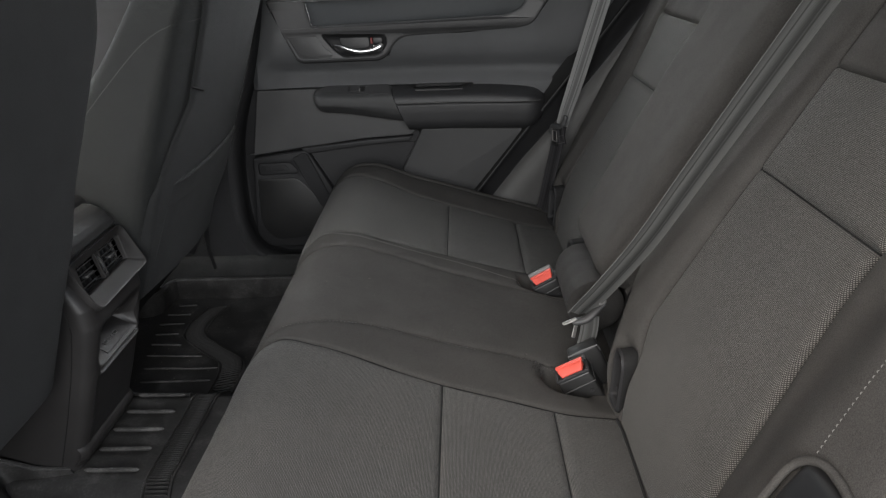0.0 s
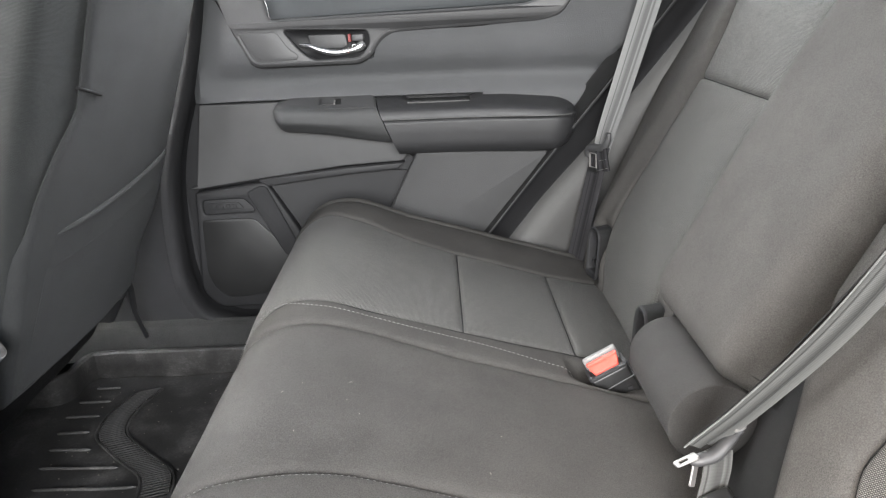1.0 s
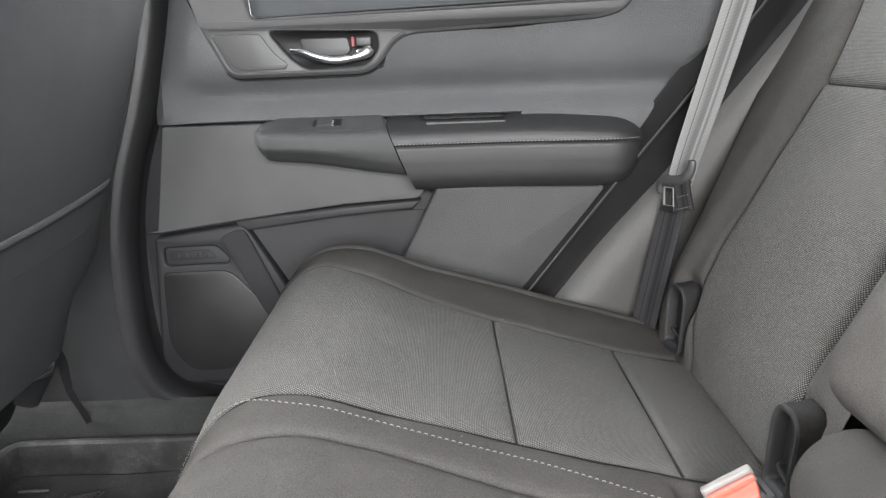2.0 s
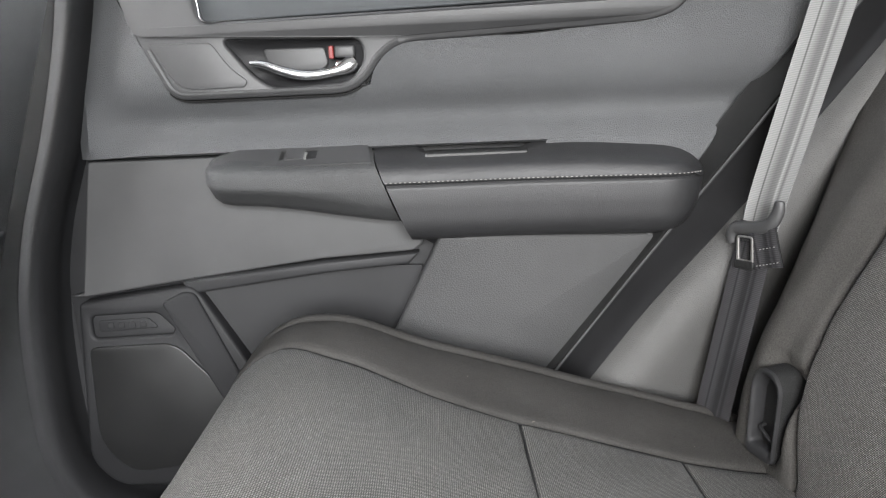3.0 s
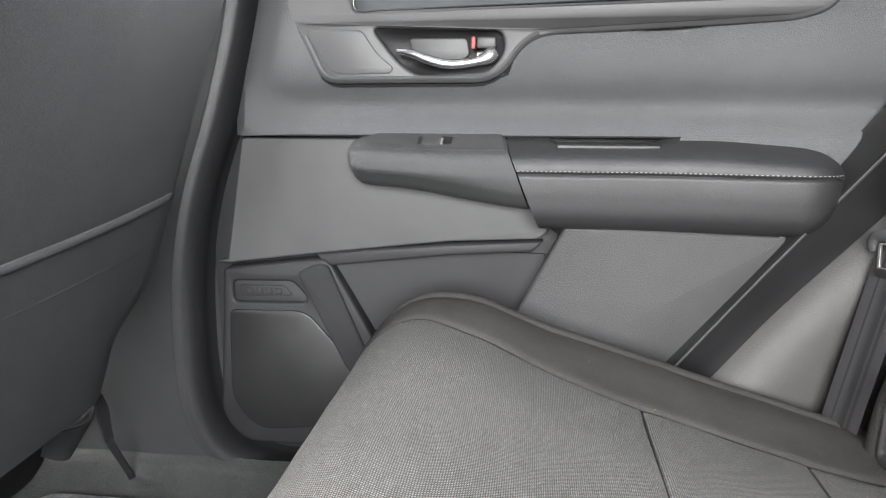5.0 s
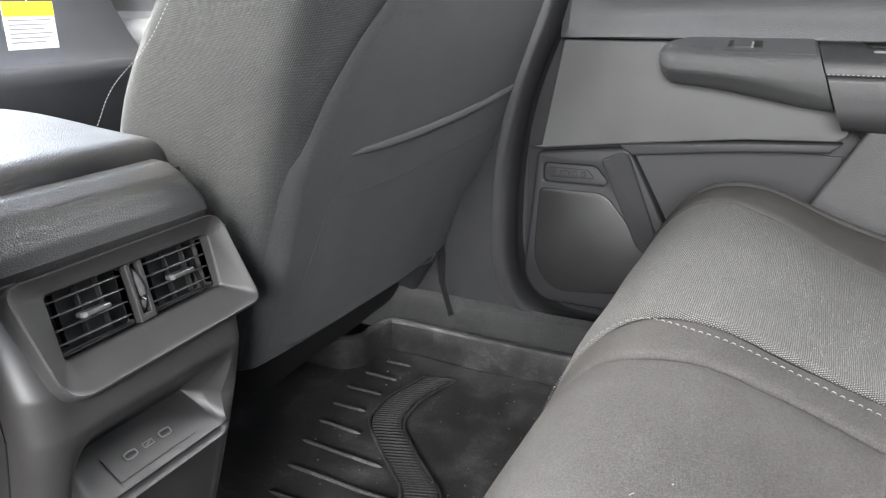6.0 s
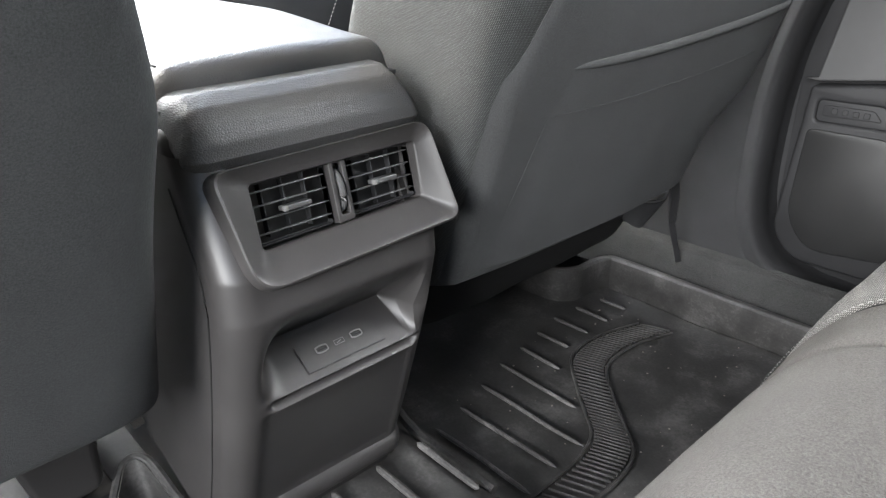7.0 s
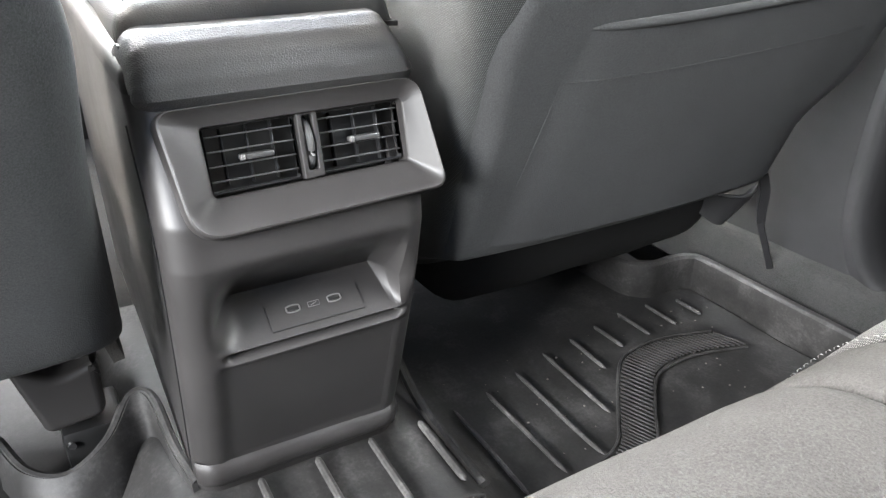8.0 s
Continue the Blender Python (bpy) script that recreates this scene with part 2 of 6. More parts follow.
def box(x0, x1, y0, y1, z0, z1, r=0.004, seg=2, m=None):
    bm = bmesh.new()
    bmesh.ops.create_cube(bm, size=1.0, matrix=Matrix.LocRotScale(((x0 + x1) / 2, (y0 + y1) / 2, (z0 + z1) / 2), None, (abs(x1 - x0), abs(y1 - y0), abs(z1 - z0))))
    if r > 0:
        bmesh.ops.bevel(bm, geom=bm.edges[:], offset=r, segments=seg, profile=0.5, affect="EDGES", clamp_overlap=True)
    if m is not None:
        bmesh.ops.transform(bm, matrix=m, verts=bm.verts[:])
    return bm


def join(*bms):
    out = bms[0]
    for b in bms[1:]:
        me = bpy.data.meshes.new("tmp")
        b.to_mesh(me)
        b.free()
        out.from_mesh(me)
        bpy.data.meshes.remove(me)
    return out


def rounded(pts, r, n=5):
    """A polygon with filleted corners; r: one radius or one for each corner."""
    out = []
    for i, p in enumerate(pts):
        p, a, b = Vector(p), Vector(pts[i - 1]), Vector(pts[(i + 1) % len(pts)])
        rr = r[i] if isinstance(r, (list, tuple)) else r
        u, v = a - p, b - p
        d = min(rr, 0.45 * u.length, 0.45 * v.length)
        p0, p1 = p + u.normalized() * d, p + v.normalized() * d
        for k in range(n + 1):
            t = k / n
            out.append(p0 * (1 - t) ** 2 + p * 2 * t * (1 - t) + p1 * t * t)
    return out


def inset(loop, d):
    """The loop moved inwards by d (outwards if negative)."""
    n = len(loop)
    area = sum(loop[i - 1][0] * loop[i][1] - loop[i][0] * loop[i - 1][1] for i in range(n))
    sg = 1.0 if area > 0 else -1.0
    out = []
    for i in range(n):
        a, p, b = Vector(loop[i - 1][:2]), Vector(loop[i][:2]), Vector(loop[(i + 1) % n][:2])
        u, v = (p - a), (b - p)
        u = u.normalized() if u.length > 1e-7 else v.normalized()
        v = v.normalized() if v.length > 1e-7 else u
        nn = Vector((-u.y - v.y, u.x + v.x)) * sg
        k = nn.length
        if k > 1e-6:
            nn = nn / k
            q = max(0.5, abs(nn.dot(Vector((-u.y, u.x)) * sg)))
            p = p + nn * d / q
        out.append((p.x, p.y))
    keep = []
    for i in range(n):
        a, b = Vector(loop[i - 1][:2]), Vector(loop[i][:2])
        if (b - a).dot(Vector(out[i]) - Vector(out[i - 1])) > 0:
            keep.append(out[i])
    return keep if len(keep) > 3 else out


def plate(outer, holes, thick, bev, m, seg=2):
    """A flat moulding: outline and holes in its own plane, thickness towards +z, edges rounded, moved by m."""
    cu = bpy.data.curves.new("tmp", "CURVE")
    cu.dimensions, cu.fill_mode = "2D", "BOTH"
    cu.extrude, cu.bevel_depth, cu.bevel_resolution = max(thick / 2 - bev, 0.0002), bev, seg
    for loop in [inset(outer, bev)] + [inset(h, -bev) for h in holes]:
        sp = cu.splines.new("POLY")
        sp.points.add(len(loop) - 1)
        for q, p in zip(sp.points, loop):
            q.co = (p[0], p[1], 0, 1)
        sp.use_cyclic_u = True
    ob = bpy.data.objects.new("tmp", cu)
    scene.collection.objects.link(ob)
    dg = bpy.context.evaluated_depsgraph_get()
    me = bpy.data.meshes.new_from_object(ob.evaluated_get(dg))
    bm = bmesh.new()
    bm.from_mesh(me)
    bpy.data.objects.remove(ob)
    bpy.data.curves.remove(cu)
    bpy.data.meshes.remove(me)
    bmesh.ops.remove_doubles(bm, verts=bm.verts[:], dist=1e-5)
    bmesh.ops.transform(bm, matrix=m @ Matrix.Translation((0, 0, thick / 2)), verts=bm.verts[:])
    return bm


def side_plane(y):
    """For plates on the right-hand side: u is x, v is z, thickness grows into the cabin."""
    return Matrix.Translation((0, y, 0)) @ pose(0, 0, 0, 90)


def smooth_line(pts, n=8):
    """Catmull-Rom through the points."""
    ps = [Vector(p) for p in pts]
    ps = [ps[0] * 2 - ps[1]] + ps + [ps[-1] * 2 - ps[-2]]
    out = []
    for i in range(1, len(ps) - 2):
        a, b, c, d = ps[i - 1:i + 3]
        for k in range(n):
            t = k / n
            out.append(0.5 * ((2 * b) + (c - a) * t + (2 * a - 5 * b + 4 * c - d) * t * t + (3 * b - a - 3 * c + d) * t ** 3))
    return out + [ps[-2]]


def tube(pts, r, sides=10, flat=1.0, up=(0, 0, 1)):
    """A round or flattened rod along a line."""
    pts = [Vector(p) for p in pts]
    bm = bmesh.new()
    rings = []
    for i, p in enumerate(pts):
        d = (pts[min(i + 1, len(pts) - 1)] - pts[max(i - 1, 0)]).normalized()
        s = d.cross(Vector(up))
        s = s.normalized() if s.length > 1e-4 else Vector((1, 0, 0))
        w = s.cross(d)
        rr = r(i / (len(pts) - 1)) if callable(r) else r
        rings.append([bm.verts.new(p + s * rr * math.cos(2 * math.pi * k / sides) + w * rr * flat * math.sin(2 * math.pi * k / sides)) for k in range(sides)])
    for a, b in zip(rings, rings[1:]):
        for k in range(sides):
            bm.faces.new((a[k], a[(k + 1) % sides], b[(k + 1) % sides], b[k]))
    bm.faces.new(rings[0][::-1])
    bm.faces.new(rings[-1])
    return bm


def ribbon(pts, wide, width, thick=0.0014, waves=0.0):
    """A strap along a line, its width along the direction wide(i)."""
    pts = [Vector(p) for p in pts]
    n = len(pts) - 1
    cols = [-1, -0.97, -0.62, -0.3, 0, 0.3, 0.62, 0.97, 1]
    bm = bmesh.new()
    rows = []
    for i, p in enumerate(pts):
        d = (pts[min(i + 1, n)] - pts[max(i - 1, 0)]).normalized()
        w = Vector(wide(i / n))
        w = (w - d * w.dot(d)).normalized()
        up = w.cross(d)
        rows.append([bm.verts.new(p + w * c * width / 2 + up * waves * math.cos(c * 5.5)) for c in cols])
    for a, b in zip(rows, rows[1:]):
        for k in range(len(cols) - 1):
            bm.faces.new((a[k], a[k + 1], b[k + 1], b[k]))
    length = [0.0]
    for a, b in zip(pts, pts[1:]):
        length.append(length[-1] + (b - a).length)
    set_uv(bm, [(c * width / 2, d) for d in length for c in cols])
    return thicken(bm, thick)


def stitches(pts, normal, length=0.004, gap=0.0024, r=0.0007):
    """A row of separate thread stitches along a line."""
    pts = [Vector(p) for p in pts]
    out = bmesh.new()
    d, want = 0.0, 0.0
    for a, b in zip(pts, pts[1:]):
        seg = (b - a).length
        if seg < 1e-6:
            continue
        u = (b - a) / seg
        nn = Vector(normal)
        nn = (nn - u * nn.dot(u)).normalized()
        s = u.cross(nn)
        while want < d + seg:
            p = a + u * (want - d)
            q = [p - u * length / 2, p + u * length / 2]
            top = [v + nn * r * 1.6 for v in (p - u * length * 0.25, p + u * length * 0.25)]
            vs = [out.verts.new(v) for v in (q[0], top[0] + s * r, top[1] + s * r, q[1], top[1] - s * r, top[0] - s * r)]
            out.faces.new((vs[0], vs[1], vs[5]))
            out.faces.new((vs[1], vs[2], vs[4], vs[5]))
            out.faces.new((vs[2], vs[3], vs[4]))
            want += length + gap
        d += seg
    return out


class Profile:
    """An upholstered form: a line in the x-z plane swept along y, with its outward normal."""

    def __init__(self, pts, n=14, side=1):
        self.side = side
        self.p = smooth_line([(x, 0, z) for x, z in pts], n)
        self.s = [0.0]
        for a, b in zip(self.p, self.p[1:]):
            self.s.append(self.s[-1] + (b - a).length)

    def at(self, s):
        s = min(max(s, 0.0), self.s[-1] - 1e-6)
        i = int(np.searchsorted(self.s, s, side="right")) - 1
        i = min(i, len(self.p) - 2)
        t = (s - self.s[i]) / (self.s[i + 1] - self.s[i])
        p = self.p[i].lerp(self.p[i + 1], t)
        j, k = max(i - 2, 0), min(i + 3, len(self.p) - 1)
        d = (self.p[k] - self.p[j]).normalized()
        return p, Vector((d.z, 0, -d.x)) * self.side

    def find(self, axis, v):
        """The length along the line at which x (0) or z (2) first passes v."""
        for i in range(len(self.p) - 1):
            a, b = self.p[i][axis], self.p[i + 1][axis]
            if (a - v) * (b - v) <= 0 and a != b:
                return self.s[i] + (self.s[i + 1] - self.s[i]) * (v - a) / (b - a)
        return self.s[-1]


def spaced(a, b, step, fine=0.0022, edge=0.018):
    """Stops from a to b, closer together near both ends."""
    out, x = [], 0.0
    n = b - a
    while x < n:
        out.append(a + x)
        d = min(x, n - x)
        x += fine if d < edge else step
    if n - (out[-1] - a) < fine * 0.4:
        out.pop()
    return out + [b]


def upholstery(prof, s0, s1, y0, y1, lift, groove=0.006, width=0.011, open_ends=(1, 1, 1, 1), step=0.014):
    """One sewn panel on a form: puffed, sinking into the seams round it. y0, y1: numbers or functions of s."""
    f0 = y0 if callable(y0) else (lambda s: y0)
    f1 = y1 if callable(y1) else (lambda s: y1)
    mid = (s0 + s1) / 2
    us = spaced(s0, s1, step)
    ws = spaced(0.0, f1(mid) - f0(mid), step)
    wmax = ws[-1]

    def fn(s, w):
        y = f0(s) + (f1(s) - f0(s)) * w / wmax
        p, nrm = prof.at(s)
        d = 9.0
        for flag, e in zip(open_ends, (s - s0, s1 - s, y - f0(s), f1(s) - y)):
            if flag:
                d = min(d, e)
        h = lift(s, y) - groove * math.exp(-d / width) + 0.0016 * noise.noise((s * 14, y * 14, 3.1))
        q = p + nrm * h
        return (q.x, y, q.z)

    return set_uv(grid(fn, us, ws), [(s, f0(s) + (f1(s) - f0(s)) * w / wmax) for s in us for w in ws])


def sheet_line(prof, ss, ys, lift):
    """A line lying on a form."""
    out = []
    for s, y in zip(ss, ys):
        p, nrm = prof.at(s)
        q = p + nrm * lift(s, y)
        out.append(Vector((q.x, y, q.z)))
    return out


def bumpy(x, a, b):
    """0 to 1 from a to b, smooth."""
    t = min(max((x - a) / (b - a), 0.0), 1.0)
    return t * t * (3 - 2 * t)


def between(v, table):
    """Straight lines through a table of pairs."""
    for (a, p), (b, q) in zip(table, table[1:]):
        if v <= b:
            return p + (q - p) * max(0.0, v - a) / (b - a)
    return table[-1][1]


# ---- structure: floor, roof, body sides ----
# ground out of view, made pale so it bounces light into the cabin
ground = solo("ground", grid(lambda u, v: (u, v, -0.35), [-300, -20, -4, 0, 4, 20, 300], [-300, -20, -4, 0, 4, 20, 300]), BOUNCE_GROUND, "unseen ground outside the car, pale to bounce light", "ground", kind="structure")


def floor_height(x, y):
    hump = 0.05 * (1 - bumpy(abs(y), 0.12, 0.2))
    return hump + 0.004 * noise.noise((x * 9, y * 9, 0))


solo("floor", grid(lambda u, v: (u, v, floor_height(u, v)), list(np.linspace(-1.9, 1.5, 86)), list(np.linspace(-0.8, 0.8, 65))), CARPET, "black carpeted car floor with a low tunnel", "floor", kind="structure")
solo("ceiling", box(-0.75, 1.6, -0.72, 0.72, 1.2, 1.25, 0.02), HEADLINER, "pale grey cloth headliner of the car roof", "ceiling", kind="structure")
solo("wall_rear", box(1.5, 1.55, -0.8, 0.8, -0.1, 0.85, 0.01), HARD_DARK, "dark plastic tailgate lining behind the seats", "wall", kind="structure")
solo("wall_front", box(-1.95, -1.9, -0.8, 0.8, -0.1, 0.75, 0.01), HARD_DARK, "dark bulkhead under the dashboard", "wall", kind="structure")
for side, tag in ((1, "right"), (-1, "left")):
    skin = [(-1.95, -0.1), (1.55, -0.1), (1.55, 0.86), (-1.95, 0.82)]
    holes = [] if side > 0 else [[(-0.42, 0.02), (0.25, 0.02), (0.5, 0.4), (0.5, 0.859), (-0.42, 0.835)]]
    if side < 0:
        skin = [(-1.95, -0.1), (1.55, -0.1), (1.55, 0.86), (0.5, 0.86), (0.48, 0.4), (0.25, 0.03), (-0.42, 0.03), (-0.44, 0.835), (-1.95, 0.82)]
    m = side_plane(0.88 * side)
    solo("wall_" + tag, plate(skin, [], 0.02, 0.003, m), PAINT, "painted body side of the car below the windows", "wall", kind="structure")
    pil = plate([(-1.3, 0.82), (-1.2, 0.82), (-0.68, 1.16), (-0.45, 1.18), (-0.5, 0.83), (-0.38, 0.83), (-0.36, 1.18), (0.55, 1.18), (0.62, 0.86), (0.8, 0.86), (0.95, 1.18), (1.3, 1.18), (1.55, 0.86), (1.6, 0.86), (1.5, 1.24), (-0.72, 1.24)], [], 0.03, 0.005, side_plane(0.8 * side))
    solo("pillar_trim", pil, HARD, "grey plastic window pillars and roof rail of the car", "trim", kind="structure")


# ---- rear seat forms ----
CUSH = Profile([(0.42, 0.236), (0.30, 0.274), (0.105, 0.334), (-0.02, 0.372), (-0.075, 0.388), (-0.118, 0.391), (-0.15, 0.381), (-0.177, 0.357), (-0.2, 0.318), (-0.219, 0.268), (-0.235, 0.21), (-0.238, 0.15), (-0.225, 0.07)])
BACK = Profile([(0.354, 0.18), (0.362, 0.26), (0.377, 0.335), (0.41, 0.42), (0.53, 0.63), (0.605, 0.757), (0.68, 0.88), (0.72, 0.94), (0.78, 0.97)], side=-1)
# the normal of BACK points forward and up
S1, S2 = CUSH.find(0, 0.265), CUSH.find(0, 0.105)
S_BUCKLE = CUSH.find(0, 0.288)
S_TOP, S_END = CUSH.find(0, -0.07), CUSH.s[-1]
B_SEAM, B_HEAD = BACK.find(2, 0.626), BACK.find(2, 0.755)


def cush_lift(s, y):
    """Outer bolsters rise a little, the edge at the door rolls over, the middle place stands proud."""
    front = 1 - bumpy(s, S_TOP, S_TOP + 0.12)
    h = 0.007 * bumpy(y, 0.53, 0.63) * (0.35 + 0.65 * front) - 0.06 * bumpy(y, 0.655, 0.72) ** 2
    h += 0.022 * bumpy(-y, 0.62, 0.7) * front
    h += 0.008 * bumpy(y, 0.16, 0.3) * bumpy(s, S_TOP - 0.1, S_TOP + 0.02)
    for yb, sb in ((0.186, S_BUCKLE), (-0.155, S_BUCKLE - 0.008)):
        h -= 0.045 * math.exp(-((s - sb) / 0.036) ** 4 - ((y - yb) / 0.028) ** 4)
    return h


def back_side(s):
    """Outer side of the right-hand backrest, spreading towards the shoulder."""
    return between(BACK.at(s)[0].z, [(0.25, 0.632), (0.4, 0.64), (0.49, 0.668), (0.59, 0.71), (0.717, 0.765), (0.9, 0.78)])


ANCHORS = ((0.557, 0.315), (0.226, 0.308), (-0.21, 0.315))


def back_lift(s, y):
    side_y = back_side(s)
    h = 0.012 * bumpy(y, 0.56, 0.6) - 0.08 * bumpy(y, side_y - 0.036, side_y + 0.012) ** 2
    h += 0.03 * bumpy(-y, 0.53, 0.62) - 0.05 * bumpy(-y, 0.68, 0.76) ** 2
    h += 0.014 * (1 - bumpy(abs(y + 0.125), 0.03, 0.11))
    z = BACK.at(s)[0].z
    for yb, zb in ANCHORS:
        h += 0.014 * math.exp(-((y - yb) / 0.045) ** 2 - ((z - zb - 0.01) / 0.06) ** 2) - 0.045 * math.exp(-((y - yb) / 0.022) ** 4 - ((z - zb) / 0.042) ** 4)
    return h


def cush_panel(name, s0, s1, y0, y1, mat, parent, label="", **kw):
    kw.setdefault("groove", 0.006)
    kw.setdefault("width", 0.005)
    return part(name, upholstery(CUSH, s0, s1, y0, y1, cush_lift, **kw), mat, parent, label)


def back_panel(name, s0, s1, y0, y1, mat, parent, label="", lift=None, **kw):
    kw.setdefault("groove", 0.012)
    kw.setdefault("step", 0.01)
    kw.setdefault("width", 0.005)
    return part(name, upholstery(BACK, s0, s1, y0, y1, lift or back_lift, **kw), mat, parent, label)


# right-hand rear place
def mid_r(s):
    return 0.143 + 0.012 * bumpy(s, S2, S_TOP - 0.05) - 0.01 * bumpy(s, S_TOP, S_TOP + 0.06)


def inner_r(s):
    return 0.218 + 0.02 * bumpy(s, S2, 0.0) - 0.003 * bumpy(s, S2, S_TOP)


def outer_r(s):
    return 0.525 + 0.03 * bumpy(s, S2, S_TOP) + 0.03 * bumpy(s, S_TOP, S_TOP + 0.07) - 0.03 * bumpy(s, S_TOP + 0.1, S_END) + 0.03 * bumpy(-s, -S1, 0)


right_seat = thing("rear_seat", (0.1, 0.43, 0.0), "dark grey cloth rear seat with knitted inserts beside the door", "car seat", "rear seats")
cush_panel("cushion_front_insert", S2, S_END, inner_r, outer_r, KNIT, right_seat, "dark grey twill knit insert")
cush_panel("cushion_middle_insert", S1, S2, inner_r, outer_r, KNIT, right_seat, "dark grey twill knit insert")
cush_panel("cushion_rear_insert", 0.0, S1, inner_r, outer_r, KNIT, right_seat, "dark grey twill knit insert")
cush_panel("cushion_inner_bolster", 0.0, S_END, mid_r, inner_r, CLOTH, right_seat)
cush_panel("cushion_outer_bolster", 0.0, S_END, outer_r, 0.652, CLOTH, right_seat)
cush_panel("cushion_side", 0.0, S_END, 0.652, 0.715, CLOTH, right_seat, open_ends=(0, 0, 1, 0))
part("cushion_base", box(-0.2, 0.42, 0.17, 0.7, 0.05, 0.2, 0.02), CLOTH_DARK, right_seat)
ss = list(np.linspace(0.12, S_END - 0.17, 70))
part("stitching", stitches(sheet_line(CUSH, ss, [0.17 + 0.015 * bumpy(a, S1, S2) + 0.006 * bumpy(a, S2, S_TOP) + 0.014 * bumpy(a, S_TOP + 0.02, S_TOP + 0.08) for a in ss], lambda s, y: cush_lift(s, y) + 0.001), (0, 0, 1), 0.0044, 0.0018, 0.0009), THREAD, right_seat, "pale grey seam stitches")


def bin_r(s):
    return 0.255 + 0.03 * bumpy(s, BACK.find(2, 0.4), B_HEAD)


def bout_r(s):
    return between(BACK.at(s)[0].z, [(0.27, 0.505), (0.33, 0.525), (0.415, 0.549), (0.625, 0.558), (0.741, 0.592), (0.9, 0.6)])


B0 = BACK.find(2, 0.25)
back_panel("backrest_insert", B0, B_SEAM, bin_r, bout_r, KNIT, right_seat, "dark grey twill knit insert")
back_panel("backrest_upper_insert", B_SEAM, B_HEAD, bin_r, bout_r, KNIT, right_seat, "dark grey twill knit insert")
back_panel("backrest_outer_bolster", 0.0, BACK.s[-1], bout_r, back_side, CLOTH, right_seat, open_ends=(0, 0, 1, 0))
back_panel("backrest_inner_bolster", 0.0, BACK.s[-1], 0.18, bin_r, CLOTH, right_seat, open_ends=(0, 0, 0, 1))
back_panel("backrest_head", B_HEAD, BACK.s[-1], bin_r, bout_r, CLOTH, right_seat)
part("backrest_side", grid(lambda s, v: (lambda p, n: Vector((p.x, back_side(s) - 0.016 + 0.11 * v, p.z)) - n * (0.045 + 0.05 * v))(*BACK.at(s)), list(np.linspace(0.0, BACK.s[-1], 40)), [k / 8 for k in range(9)]), CLOTH, right_seat)
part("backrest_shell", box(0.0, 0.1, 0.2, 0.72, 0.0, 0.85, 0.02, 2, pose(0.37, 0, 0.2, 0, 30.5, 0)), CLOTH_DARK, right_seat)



def seam_cord(prof, s, y0, y1, lift, depth, parent):
    """An added dark cord that paints the crease shade of a cross seam."""
    ys = np.linspace(y0, y1, 30)
    part("seam_shade", tube(sheet_line(prof, [s] * 30, ys, lambda a, y: lift(a, y) - depth), 0.001, 8), SEAM, parent)


def seam_along(prof, s0, s1, edge, lift, depth, parent):
    """An added dark cord that paints the crease shade of a lengthwise seam."""
    ss_ = np.linspace(s0, s1, 70)
    part("seam_shade", tube(sheet_line(prof, ss_, [edge(a) for a in ss_], lambda a, y: lift(a, y) - depth), 0.0009, 8), SEAM, parent)


for sm in (S1, S2):
    seam_cord(CUSH, sm, inner_r(sm) + 0.003, outer_r(sm) - 0.003, cush_lift, 0.0046, right_seat)
for fn_ in (inner_r, outer_r):
    seam_along(CUSH, 0.02, S_END - 0.1, fn_, cush_lift, 0.0046, right_seat)
for fn_ in (bin_r, bout_r):
    seam_along(BACK, B0, B_HEAD, fn_, back_lift, 0.0098, right_seat)
seam_cord(BACK, B_SEAM, bin_r(B_SEAM) + 0.004, bout_r(B_SEAM) - 0.004, back_lift, 0.0098, right_seat)

# left-hand rear place, with the middle place sewn on
left_seat = thing("rear_seat", (0.1, -0.27, 0.0), "dark grey cloth rear bench with knitted inserts and plain middle", "car seat", "rear seats")


def inner_l(s):
    return -0.25 + 0.026 * bumpy(s, S2, S_TOP) + 0.02 * bumpy(s, S_TOP, S_TOP + 0.07) + 0.03 * bumpy(-s, -S1, 0.0)


def outer_l(s):
    return -0.58 - 0.03 * bumpy(s, S2, S_TOP)


def mid_l(s):
    return -0.118 - 0.01 * bumpy(s, S1, S2) - 0.032 * bumpy(s, S_TOP - 0.07, S_TOP + 0.06)


cush_panel("cushion_front_insert", S2, S_END, outer_l, inner_l, KNIT, left_seat, "dark grey twill knit insert")
cush_panel("cushion_middle_insert", S1, S2, outer_l, inner_l, KNIT, left_seat, "dark grey twill knit insert")
cush_panel("cushion_rear_insert", 0.0, S1, outer_l, inner_l, KNIT, left_seat, "dark grey twill knit insert")
cush_panel("cushion_outer_bolster", 0.0, S_END, -0.72, outer_l, CLOTH, left_seat, open_ends=(0, 0, 0, 1))
cush_panel("cushion_inner_bolster", 0.0, S_END, inner_l, mid_l, CLOTH, left_seat)
cush_panel("middle_cushion", 0.0, S_END, mid_l, mid_r, CLOTH, left_seat, groove=0.006, width=0.008)
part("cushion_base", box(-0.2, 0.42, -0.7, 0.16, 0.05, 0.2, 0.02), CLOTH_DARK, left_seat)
part("stitching", stitches(sheet_line(CUSH, ss, [mid_l(s) - 0.006 for s in ss], lambda s, y: cush_lift(s, y) - 0.002), (0, 0, 1), 0.003, 0.003, 0.0004), GREY, left_seat, "thin dark seam stitches")


def bin_l(s):
    return -0.205 - 0.035 * bumpy(-s, -BACK.find(2, 0.42), -BACK.find(2, 0.35))


